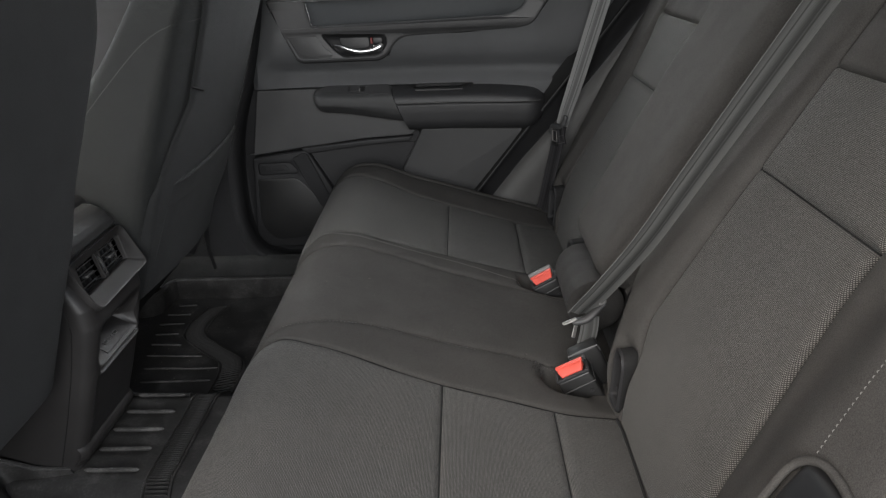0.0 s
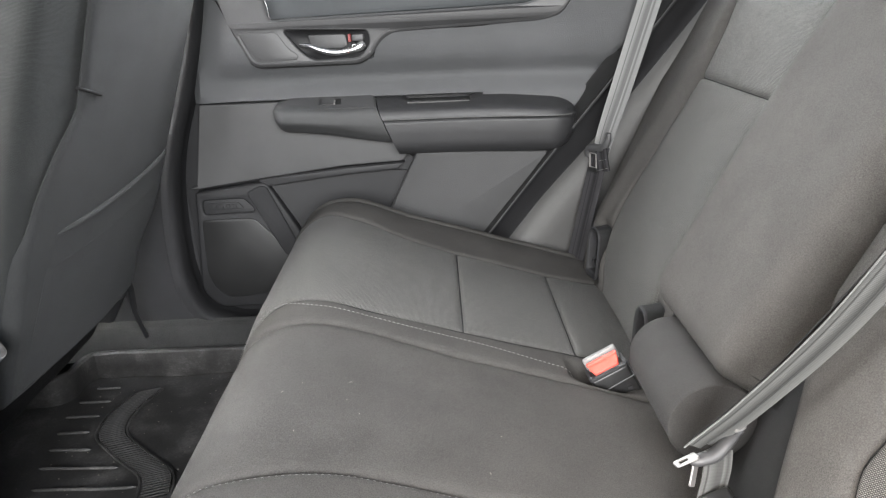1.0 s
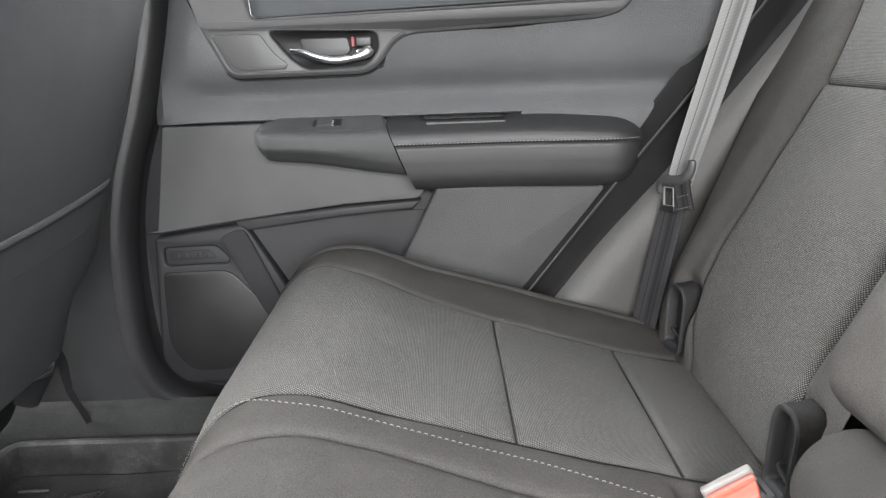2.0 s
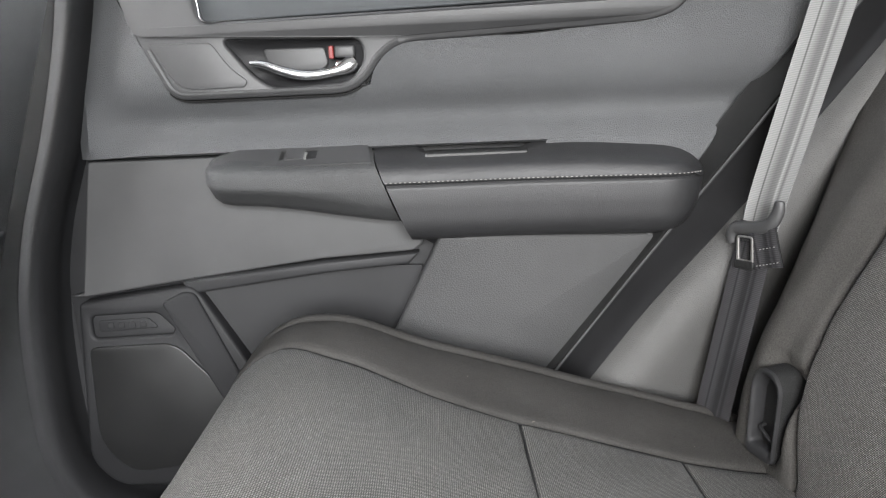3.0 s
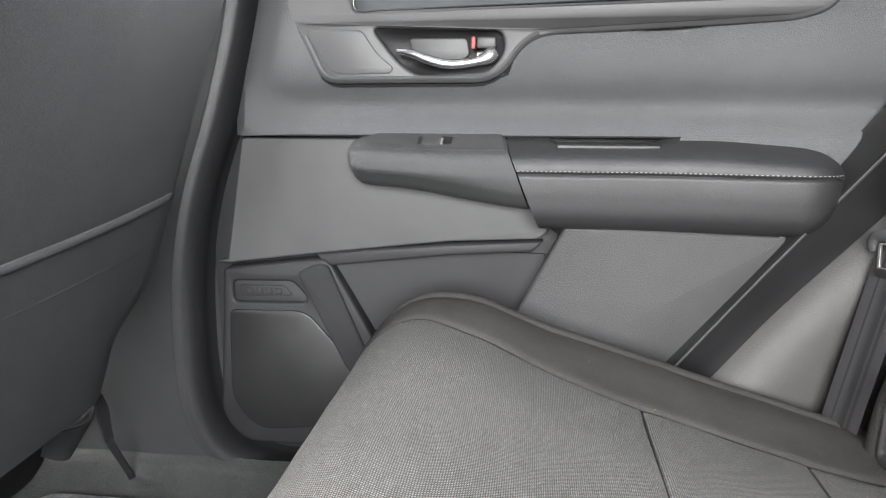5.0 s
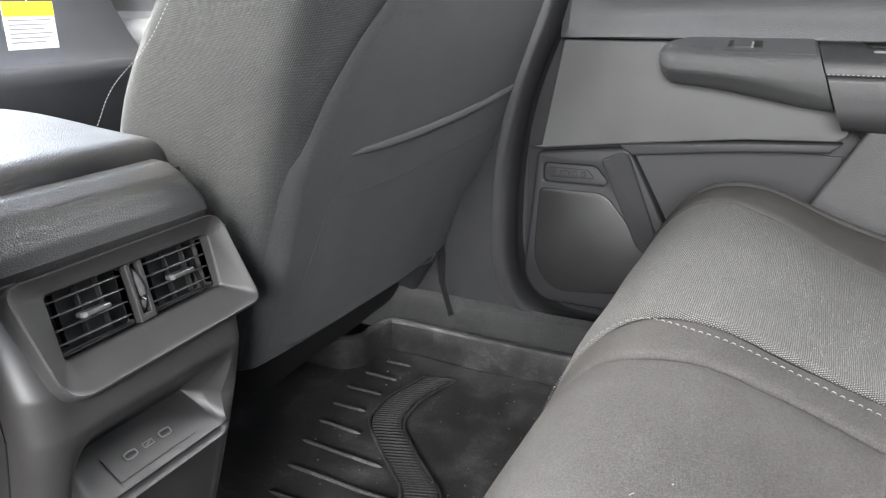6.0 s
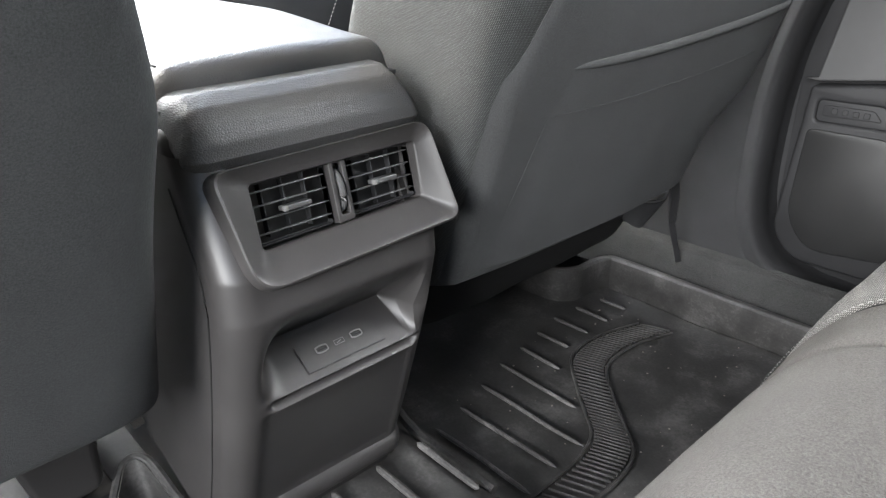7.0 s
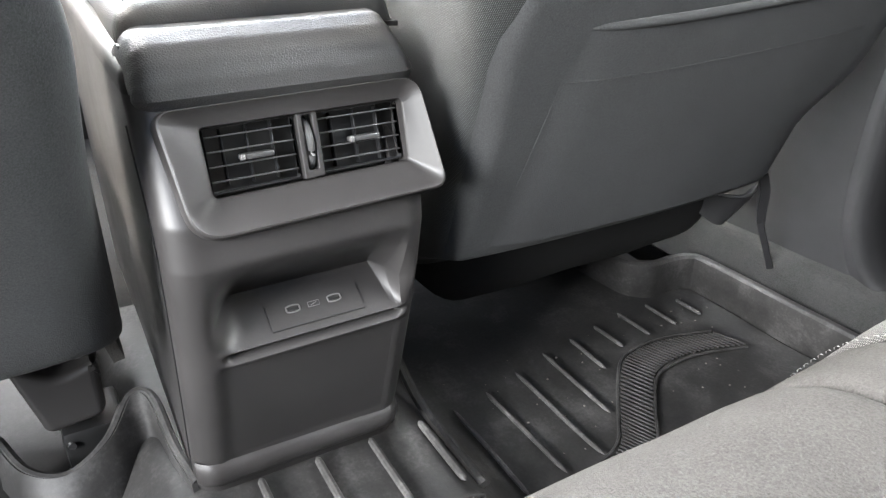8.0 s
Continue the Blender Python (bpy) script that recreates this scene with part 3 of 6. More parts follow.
def bout_l(s):
    return -0.527 + 0.037 * bumpy(s, BACK.find(2, 0.38), BACK.find(2, 0.62))


back_panel("backrest_insert", B0, B_SEAM, bout_l, bin_l, KNIT, left_seat, "dark grey twill knit insert")
back_panel("backrest_upper_insert", B_SEAM, B_HEAD, bout_l, bin_l, KNIT, left_seat, "dark grey twill knit insert")
back_panel("backrest_head", B_HEAD, BACK.s[-1], bout_l, bin_l, CLOTH, left_seat)
back_panel("backrest_inner_bolster", 0.0, BACK.s[-1], bin_l, lambda s: between(BACK.at(s)[0].z, [(0.25, -0.18), (0.33, -0.162), (0.4, -0.125), (0.5, -0.06), (0.6, -0.045)]), CLOTH, left_seat, open_ends=(0, 0, 1, 1))
back_panel("backrest_outer_bolster", 0.0, BACK.s[-1], -0.74, bout_l, CLOTH, left_seat, open_ends=(0, 0, 0, 1))
part("backrest_shell", box(0.0, 0.1, -0.72, 0.19, 0.0, 0.85, 0.02, 2, pose(0.37, 0, 0.2, 0, 30.5, 0)), CLOTH_DARK, left_seat)


for sm in (S1, S2):
    seam_cord(CUSH, sm, outer_l(sm) + 0.003, inner_l(sm) - 0.003, cush_lift, 0.0046, left_seat)
for fn_ in (inner_l, outer_l):
    seam_along(CUSH, 0.02, S_END - 0.1, fn_, cush_lift, 0.0046, left_seat)
for fn_ in (bin_l, bout_l):
    seam_along(BACK, B0, B_HEAD, fn_, back_lift, 0.0098, left_seat)
seam_cord(BACK, B_SEAM, bout_l(B_SEAM) + 0.004, bin_l(B_SEAM) - 0.004, back_lift, 0.0098, left_seat)
zz = list(np.linspace(BACK.find(2, 0.498), BACK.find(2, 0.66), 50))
part("bolster_stitching", stitches(sheet_line(BACK, zz, [-0.636 + 0.014 * math.sin(k * 0.04) for k in range(50)], lambda s, y: back_lift(s, y) + 0.0006), (-0.8, 0, 0.5), 0.0034, 0.002, 0.0007), THREAD, left_seat, "pale grey seam stitches")
hp = sheet_line(BACK, [BACK.find(2, 0.47)], [-0.685], back_lift)[0]
hinge_at = pose(hp[0], hp[1], hp[2], 0, -58, 4)
part("hinge_cover", box(-0.08, 0.03, -0.06, 0.05, -0.02, 0.006, 0.012, 5, hinge_at), BLACK, left_seat, "black plastic hinge cover")
part("hinge_lip", tube([hinge_at @ Vector(p) for p in smooth_line([(-0.03, 0.056, 0.003), (0.012, 0.054, 0.004), (0.033, 0.03, 0.005), (0.03, -0.01, 0.005), (0.01, -0.045, 0.004), (-0.03, -0.07, 0.002)], 6)], 0.004, 10), CLOTH, left_seat, "turned cloth edge round the hinge")
# added dark cord: paints the shade where cushion and backrest meet
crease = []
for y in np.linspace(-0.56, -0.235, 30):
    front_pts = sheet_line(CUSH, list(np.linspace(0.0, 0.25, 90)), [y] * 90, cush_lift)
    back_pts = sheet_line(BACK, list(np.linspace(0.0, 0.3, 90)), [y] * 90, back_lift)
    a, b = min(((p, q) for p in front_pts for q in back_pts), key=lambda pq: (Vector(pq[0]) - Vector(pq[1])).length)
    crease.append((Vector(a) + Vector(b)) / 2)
part("seam_shade", tube(crease, 0.0024, 8), SEAM, left_seat)


# lining coloured near black and sunk, to carry the gap's shade
back_panel("backrest_middle_foot", 0.0, BACK.find(2, 0.47), -0.21, 0.19, CLOTH_DARK, left_seat, "fuzzy lining behind the armrest, coloured dark for the gap's shade", lift=lambda s, y: -0.03, groove=0.0)


def arm_right(s):
    return 0.208 + 0.022 * bumpy(s, BACK.find(2, 0.42), BACK.find(2, 0.66))


def arm_form(s, y):
    """The folded-up middle armrest: thick, round at its lower end and sides."""
    lo = BACK.find(2, 0.372)
    a = min(max((s - lo) / 0.042, 0.0), 1.0)
    e = min(max(min(y + 0.05, arm_right(s) - y) / 0.042, 0.0), 1.0)
    c = max(0.0, 1 - math.hypot(1 - a, 1 - e))
    q = min(a, e, c) if a < 1 and e < 1 else min(a, e)
    return -0.02 + 0.066 * max(0.0, 1 - (1 - q) ** 2.6) ** 0.4


def arm_left(s):
    return -0.05


back_panel("folded_armrest", BACK.find(2, 0.372), BACK.s[-1], arm_left, arm_right, CLOTH, left_seat, "plain dark cloth armrest folded up into the backrest", lift=arm_form, groove=0.0, step=0.008)
roll = tube([(0.36, 0.136 - 0.172 * k / 60, 0.337 + 0.0006 * math.sin(k * 0.4)) for k in range(61)], lambda t: 0.0485 * (1 - max(0.0, 1 - min(t, 1 - t) / 0.05) ** 2.5 * 0.3), 40)
part("armrest_hinge_roll", roll, ROLL_CLOTH, left_seat, "smooth dark cloth roll under the folded armrest")


rng = random.Random(7)
# frayed felt at the left-hand buckle slot
fuzz = None
for k in range(110):
    x, y = rng.gauss(0.262, 0.018), rng.gauss(-0.138, 0.012)
    p, nrm = CUSH.at(CUSH.find(0, x))
    q = Vector((p.x, y, p.z)) + nrm * (cush_lift(CUSH.find(0, x), y) - 0.002)
    d = (nrm * 0.6 + Vector((rng.uniform(-1, 1), rng.uniform(-1, 1), rng.uniform(-0.4, 0.4)))).normalized() * rng.uniform(0.003, 0.007)
    side = Vector((rng.uniform(-1, 1), rng.uniform(-1, 1), rng.uniform(-1, 1))) * 0.002
    hair = tube([q, q + d * 0.5 + side, q + d], lambda t: 0.0004 - 0.00025 * t, 4)
    fuzz = hair if fuzz is None else join(fuzz, hair)
solo("felt_fuzz", fuzz, CLOTH_DARK, "dark frayed felt fibres at the buckle slot", "fuzz", kind="stuff")
# lint on the cloth
lint = None
for k in range(24):
    sq, yq = rng.uniform(0.06, S_TOP + 0.05), rng.uniform(-0.12, 0.6)
    p, nrm = CUSH.at(sq)
    q = Vector((p.x, yq, p.z)) + nrm * (cush_lift(sq, yq) + 0.0012)
    d = Vector((rng.uniform(-1, 1), rng.uniform(-1, 1), 0)).normalized() * rng.uniform(0.0006, 0.002)
    fibre = tube([q - d, q + nrm * 0.0004, q + d], 0.0003, 5)
    lint = fibre if lint is None else join(lint, fibre)
solo("lint", lint, GRIT, "tiny pale lint fibres scattered on the seat cushions", "lint", kind="stuff")


# ---- buckles, belts ----
def buckle(name, x, y, z, turn, label, mouth):
    """Standing on its stalk: red button towards the middle place, grey latch mouth towards the outer place."""
    b = thing(name, (x, y, z), label, "seat belt buckle", "seat belt buckles")
    m = Matrix.Translation((x, y, z)) @ pose(0, 0, 0, 0, -28, turn)
    hous = box(-0.027, 0.027, -0.016, 0.02, -0.085, -0.003, 0.004, 3)
    for v in hous.verts:
        k = min(1.0, max(0.0, -v.co.z / 0.085))
        v.co.x *= 1 + 0.1 * k
        v.co.y *= 1 + 0.25 * k
    bmesh.ops.transform(hous, matrix=m, verts=hous.verts[:])
    part("housing", hous, BLACK, b)
    part("rim", plate(rounded([(-0.028, -0.0175), (0.028, -0.0175), (0.028, 0.0165), (-0.028, 0.0165)], 0.005), [rounded([(-0.0228, -0.0112), (0.0228, -0.0112), (0.0228, 0.0135), (-0.0228, 0.0135)], 0.003)], 0.0045, 0.001, m @ Matrix.Translation((0, 0, -0.004))), HARD_DARK, b, "dark rim round the button")
    part("shell_edge", tube([m @ Vector(p) for p in ((-0.0285, -0.018, -0.024), (0.0285, -0.018, -0.021), (0.029, 0.004, -0.014), (0.029, 0.016, -0.012))], 0.001, 6), HARD, b, "paler edge of the shell")
    # the button: a flat rear strip and a sloping front facet
    sec = [(-0.0105, -0.004), (-0.01, 0.0015), (-0.003, 0.0085), (-0.001, 0.0092), (0.005, 0.0098), (0.0065, 0.0085), (0.0065, -0.004)]
    btn = cap(grid(lambda u, k: m @ Vector((0.021 * u * (0.62, 0.8, 1.0, 1.0, 1.0, 1.0, 0.95)[k], sec[k][0], sec[k][1] - 0.003 * (abs(u) > 0.97))), [-1, -0.96, -0.85, 0, 0.85, 0.96, 1], list(range(len(sec))), True))
    part("button", btn, RED, b, "red release button")
    part("button_ridge", box(-0.0225, 0.0225, 0.001, 0.0075, 0.008, 0.0125, 0.0018, 2, m), RED, b)
    part("latch_mouth", box(-0.0245, 0.0245, 0.0085, 0.0165, -0.006, 0.017 if mouth is GREY else 0.006, 0.003, 3, m), mouth, b, "latch mouth")
    part("rivet", tube([m @ Vector((0.016, -0.0205, -0.036)), m @ Vector((0.016, -0.0175, -0.036))], 0.003, 12), HARD_DARK, b)
    return b


buckle("seat_belt_buckle", 0.295, 0.181, 0.29, 2, "black belt buckle with red button standing beside the middle cushion", GREY)
buckle("seat_belt_buckle", 0.302, -0.158, 0.292, -3, "black belt buckle with red button next to the middle belt anchor", BLACK)


# outer belt at the right-hand place
belt = thing("seat_belt", (0.36, 0.63, 0.25), "grey outer seat belt hanging between door pillar and seat", "seat belt", "seat belts")
def outer_turn(t):
    """Across the outer strap: square to the seat at the tongue, turning towards the door higher up."""
    return Vector((0.5, -0.8, 0.3)).lerp(Vector((0.86, -0.5, 0.1)), t)


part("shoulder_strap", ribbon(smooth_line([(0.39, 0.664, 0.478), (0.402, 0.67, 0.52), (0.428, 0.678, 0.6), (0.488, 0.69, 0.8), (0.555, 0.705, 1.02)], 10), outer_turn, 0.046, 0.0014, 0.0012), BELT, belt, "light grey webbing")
part("lap_strap", ribbon(smooth_line([(0.389, 0.664, 0.488), (0.378, 0.662, 0.43), (0.36, 0.66, 0.34), (0.346, 0.658, 0.27), (0.335, 0.656, 0.21)], 10), lambda t: (0.5, -0.82, 0.25), 0.047, 0.0014, 0.0008), BELT_SHADED, belt, "woven webbing, coloured dark for shade")
tongue_x, tongue_y = Vector((0.4, -0.85, 0.33)).normalized(), Vector((0.905, 0.425, 0.0)).normalized()
tm = Matrix.Translation((0.381, 0.655, 0.487)) @ Matrix((tongue_x, tongue_y, tongue_x.cross(tongue_y))).transposed().to_4x4()
bar = smooth_line([(-0.036, 0, -0.013), (-0.034, 0, -0.003), (-0.026, 0, 0.003), (-0.01, -0.001, 0.0), (0.01, -0.002, -0.003), (0.023, -0.002, -0.001), (0.033, 0, 0.009), (0.038, 0, 0.02)], 6)
tong = part("tongue", tube([tm @ p for p in bar], lambda t: 0.0048 + 0.003 * math.sin(math.pi * t) ** 0.5, 12, 0.8, tm.to_3x3() @ Vector((0, 1, 0))), HARD, belt, "dark plastic tongue grip with a hook end")
part("tongue_throat", box(-0.02, 0.004, -0.004, 0.003, -0.014, -0.001, 0.003, 3, tm), HARD_DARK, tong)
bl = tm @ pose(-0.011, -0.004, -0.008, 90, 0, 0) @ pose(0, 0, 0, 0, 0, -16)
part("tongue_blade", plate(rounded([(-0.0115, -0.034), (0.0115, -0.034), (0.0115, 0.0), (-0.0115, 0.0)], 0.004), [rounded([(-0.008, -0.027), (0.008, -0.027), (0.008, -0.002), (-0.008, -0.002)], 0.002)], 0.003, 0.0008, bl), STEEL, tong, "bright steel blade")
part("blade_tip", plate(rounded([(-0.0125, -0.037), (0.0125, -0.037), (0.0125, -0.028), (-0.0125, -0.028)], 0.003), [], 0.004, 0.001, bl), BLACK, tong, "black coated blade tip")
fold = ribbon([tm @ Vector(p) for p in ((0.011, -0.003, -0.006), (0.0105, -0.004, -0.022), (0.01, -0.004, -0.036), (0.009, -0.003, -0.047))], lambda t: tuple(tongue_x), 0.036, 0.002, 0.0012)
part("stitched_fold", fold, BELT_SHADED, belt, "stitched fold of the webbing")
for zz_ in (0.46, 0.443):
    part("fold_stitching", stitches([tm @ Vector((u, -0.006, zz_ - 0.486)) for u in np.linspace(-0.004, 0.026, 8)], tm.to_3x3() @ Vector((0, -1, 0)), 0.003, 0.0016, 0.0005), GREY, belt)
part("fold_edge", tube([tm @ Vector((0.029, -0.004, -0.006)), tm @ Vector((0.0285, -0.005, -0.026)), tm @ Vector((0.027, -0.004, -0.048))], 0.0012, 6), BELT_SHADED, belt)

# middle belt from the roof
mbelt = thing("seat_belt", (0.33, -0.09, 0.25), "light grey middle seat belt running down to its anchor", "seat belt", "seat belts")
def belt_turn(t):
    """Edge-on at its lower end, flatter towards the roof."""
    a = radians(56 - 24 * t)
    face, away = Vector((0.774, -0.4, -0.45)), Vector((0.31, 0.9, -0.3))
    return face * math.cos(a) + away * math.sin(a)


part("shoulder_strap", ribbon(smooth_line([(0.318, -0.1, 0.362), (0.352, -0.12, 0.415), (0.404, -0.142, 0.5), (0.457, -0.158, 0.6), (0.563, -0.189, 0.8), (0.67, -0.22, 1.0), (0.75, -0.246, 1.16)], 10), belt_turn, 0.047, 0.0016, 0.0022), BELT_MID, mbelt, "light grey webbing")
part("strap_fold", ribbon(smooth_line([(0.322, -0.092, 0.362), (0.364, -0.112, 0.425), (0.427, -0.138, 0.54), (0.463, -0.149, 0.61)], 8), lambda t: belt_turn(0.5 + 0.2 * t), 0.02, 0.0016, 0.001), BELT_SHADED, mbelt, "folded webbing, coloured darker for shade")
am = pose(0.334, -0.102, 0.361, 0, -19, 10)
grip = smooth_line([(-0.028, 0, -0.003), (-0.02, -0.002, -0.005), (-0.004, -0.003, -0.006), (0.012, -0.001, -0.001), (0.03, 0.003, 0.003)], 6)
tg = part("tongue", tube([am @ p for p in grip], lambda t: 0.004 + 0.0038 * math.sin(math.pi * min(1, t * 1.1)) ** 0.6, 12, 0.8), HARD, mbelt, "grey plastic tongue grip")
part("tongue_blade", plate(rounded([(-0.044, -0.006), (-0.02, -0.007), (-0.02, 0.007), (-0.044, 0.006)], 0.003), [rounded([(-0.039, -0.003), (-0.03, -0.003), (-0.03, 0.003), (-0.039, 0.003)], 0.001)], 0.0022, 0.0006, am @ pose(0, -0.002, 0.0, -16, 0, 0)), STEEL, tg, "bright steel blade")
part("grip_end", box(0.02, 0.034, -0.005, 0.006, 0.006, 0.02, 0.004, 3, am), GREY, tg, "pale end of the grip")
part("small_tongue", plate(rounded([(-0.0035, -0.024), (0.0035, -0.024), (0.0035, 0.004), (-0.0035, 0.004)], 0.002), [], 0.0022, 0.0006, pose(0.315, -0.104, 0.346, 72, 24, 20)), STEEL, mbelt, "small bright steel blade")
part("anchor_buckle", box(-0.025, 0.025, -0.012, 0.014, -0.075, 0.0, 0.005, 3, pose(0.32, -0.13, 0.318, 0, -26, 0)), BLACK, mbelt, "black anchor buckle")
part("anchor_lip", tube([pose(0.32, -0.13, 0.318, 0, -26, 0) @ Vector(p) for p in ((-0.0255, -0.0125, -0.012), (-0.0245, -0.013, -0.001), (0.0, -0.0135, 0.001), (0.0245, -0.013, -0.001), (0.0255, -0.0125, -0.012))], 0.0016, 6), HARD, mbelt, "worn pale edge")
part("anchor_step", box(-0.024, 0.0, -0.016, -0.008, -0.02, -0.006, 0.003, 2, pose(0.32, -0.13, 0.318, 0, -26, 0)), HARD, mbelt)
part("lap_strap", ribbon(smooth_line([(0.338, -0.102, 0.356), (0.336, -0.108, 0.335), (0.33, -0.114, 0.31), (0.325, -0.12, 0.285)], 6), lambda t: (0.85, 0.3, 0.45), 0.03, 0.0016), BELT_MID, mbelt, "light grey webbing")


def anchor_pocket(x, y, z, yaw, label):
    """Bezel standing almost upright in the sloping foot of the backrest, with flaring cheeks, a dark well and a steel loop."""
    a = thing("child_seat_anchor", (x, y, z), label, "child seat anchor", "child seat anchors")
    m = Matrix.Translation((x, y, z)) @ pose(0, 0, 0, 0, 0, yaw) @ pose(0, 0, 0, 0, 3, 0) @ pose(0, 0, 0, 90, 0, -90) @ Matrix.Diagonal((0.78, 0.92, 0.8, 1))
    out = rounded([(-0.026, -0.056), (0.025, -0.056), (0.027, 0.034), (0.013, 0.049), (-0.016, 0.05), (-0.027, 0.03)], [0.01, 0.01, 0.02, 0.014, 0.014, 0.02])
    inn = rounded([(-0.02, -0.042), (0.019, -0.042), (0.021, 0.029), (0.009, 0.041), (-0.012, 0.042), (-0.021, 0.026)], [0.006, 0.006, 0.014, 0.01, 0.01, 0.015])
    cheek = [(-0.5, -0.045), (-0.1, -0.02), (-0.02, -0.005)]
    part("felt_surround", grid(lambda k, i: m @ Vector((*Vector(out[i]).lerp(Vector(inn[i]), cheek[k][0]), cheek[k][1])), [0, 1, 2], list(range(len(out))), True), CLOTH_DARK, a, "dark felt round the bezel")
    rings = [(0.0, -0.006), (0.03, -0.003), (0.12, -0.0005), (0.35, 0.0), (0.65, -0.001), (0.9, -0.003), (1.0, -0.006), (1.0, -0.024)]
    part("frame", grid(lambda k, i: m @ Vector((*Vector(out[i]).lerp(Vector(inn[i]), rings[k][0]), rings[k][1])), list(range(len(rings))), list(range(len(out))), True), HARD_DARK, a, "black plastic bezel")
    part("well", plate(inset(inn, -0.002), [], 0.002, 0.0005, m @ Matrix.Translation((0, 0, -0.0225))), BLACK, a)
    part("inner_rib", tube([m @ Vector((0.006, y_, -0.0195 + 0.004 * (y_ + 0.03) / 0.06)) for y_ in (-0.03, 0.0, 0.03)], 0.0014, 6), HARD_DARK, a)
    part("loop", tube(smooth_line([m @ Vector(p) for p in ((-0.016, -0.022, -0.02), (-0.013, -0.023, -0.011), (0.0, -0.027, -0.009), (0.012, -0.032, -0.011), (0.016, -0.034, -0.02))], 4), 0.002, 8), HARD_DARK, a, "dark steel loop")
    return a


anchor_pocket(0.355, 0.557, 0.314, 14, "black plastic child seat anchor pocket in the seat near the door")
anchor_pocket(0.35, 0.226, 0.308, 6, "black plastic child seat anchor pocket near the middle place")
anchor_pocket(0.358, -0.212, 0.312, 4, "black plastic child seat anchor pocket beside the middle belt")


# ---- right-hand rear door ----
DY = 0.80
door = thing("door_1", (0.0, 0.82, 0.12), "closed dark grey rear car door with padded armrest and chrome handle", "car door", kind="structure")


def front_edge(z):
    """x of the door trim's leading edge."""
    return between(z, [(0.1, -0.475), (0.4, -0.437), (0.577, -0.4085), (0.62, -0.407), (0.724, -0.394), (0.86, -0.345)])


def rear_edge(z):
    return 0.181 + (z - 0.288) * 0.757


def upper_y(z):
    """The rolling surface of the upper trim: a shelf, a fall, a hollow over the armrest."""
    return 0.79 + 0.024 * math.exp(-((z - 0.616) / 0.03) ** 2) - 0.004 * math.exp(-((z - 0.69) / 0.03) ** 2) + 0.008 * bumpy(z, 0.7, 0.86)


def upper_trim(t, z):
    x = front_edge(z) + (rear_edge(z) - front_edge(z)) * t
    y = 0.795 + (upper_y(z) - 0.795) * bumpy(x - front_edge(z), 0.0, 0.09)
    roll = bumpy(rear_edge(z) - x, 0.03, 0.0) * 0.02 + bumpy(x - front_edge(z), 0.02, 0.0) ** 2 * 0.012
    lean = -0.035 * bumpy(x, 0.1, 0.5)
    return (x, y + roll + lean, z)


trim_sheet = grid(upper_trim, [k / 60 for k in range(61)], list(np.linspace(0.578, 0.86, 40)))
bmesh.ops.delete(trim_sheet, geom=[fc for fc in trim_sheet.faces if (-0.219 < fc.calc_center_median().x < -0.042 and 0.654 < fc.calc_center_median().z < 0.718) or (-0.222 < fc.calc_center_median().x < 0.262 and fc.calc_center_median().z > 0.757)], context="FACES")
part("upper_trim", thicken(trim_sheet, 0.006), GRAIN, door, "dark grey grained upper trim")

part("rear_trim", thicken(grid(upper_trim, [0.72 + 0.28 * k / 24 for k in range(25)], list(np.linspace(0.44, 0.5815, 16))), 0.006), GRAIN, door, "dark grey grained trim behind the armrest")

# handle surround and window-line band
bez = rounded([(-0.348, 0.80), (-0.328, 0.756), (-0.316, 0.719), (-0.281, 0.646), (-0.055, 0.647), (-0.0145, 0.703), (0.29, 0.716), (0.326, 0.726), (0.372, 0.80)], [0.01, 0.02, 0.02, 0.02, 0.03, 0.03, 0.05, 0.05, 0.01], 6)
cup = rounded([(-0.216, 0.715), (-0.05, 0.71), (-0.046, 0.684), (-0.066, 0.66), (-0.16, 0.656), (-0.185, 0.675)], [0.012, 0.012, 0.012, 0.014, 0.02, 0.03], 6)
band = rounded([(-0.25, 0.80), (-0.236, 0.735), (0.262, 0.748), (0.3, 0.765), (0.312, 0.80)], [0.004, 0.008, 0.03, 0.03, 0.004], 5)
BEZ = side_plane(0.797)


def follow(bm):
    """Leans a moulding inwards with the trim towards the rear."""
    for v in bm.verts:
        v.co.y -= 0.035 * bumpy(v.co.x, 0.1, 0.5)
    return bm


part("handle_surround", follow(plate(bez, [cup, band], 0.02, 0.004, BEZ)), HARD, door, "dark plastic surround")
part("surround_groove", follow(tube([(x, 0.7885, z) for x, z in inset(bez, -0.0015)], 0.0022, 6)), SEAM, door, "dark joint round the surround")
part("surround_rim", follow(tube([(x, 0.7785, z) for x, z in inset(bez, 0.006) if z < 0.708], 0.0036, 8)), HARD, door, "raised rim of the surround")
strip = rounded([(-0.336, 0.78), (-0.318, 0.7185), (-0.016, 0.707), (0.29, 0.7195), (0.324, 0.73), (0.352, 0.78), (0.322, 0.78), (0.304, 0.763), (0.262, 0.747), (-0.237, 0.734), (-0.251, 0.78)], [0.003, 0.012, 0.03, 0.04, 0.03, 0.003, 0.003, 0.02, 0.03, 0.008, 0.003], 5)
part("surround_rail", follow(plate(strip, [], 0.007, 0.003, side_plane(0.7805))), HARD, door, "raised rail along the trim band")
panel_in = rounded([(-0.302, 0.712), (-0.228, 0.712), (-0.208, 0.682), (-0.188, 0.666), (-0.192, 0.6585), (-0.27, 0.6575)], [0.004, 0.006, 0.02, 0.006, 0.004, 0.02], 5)
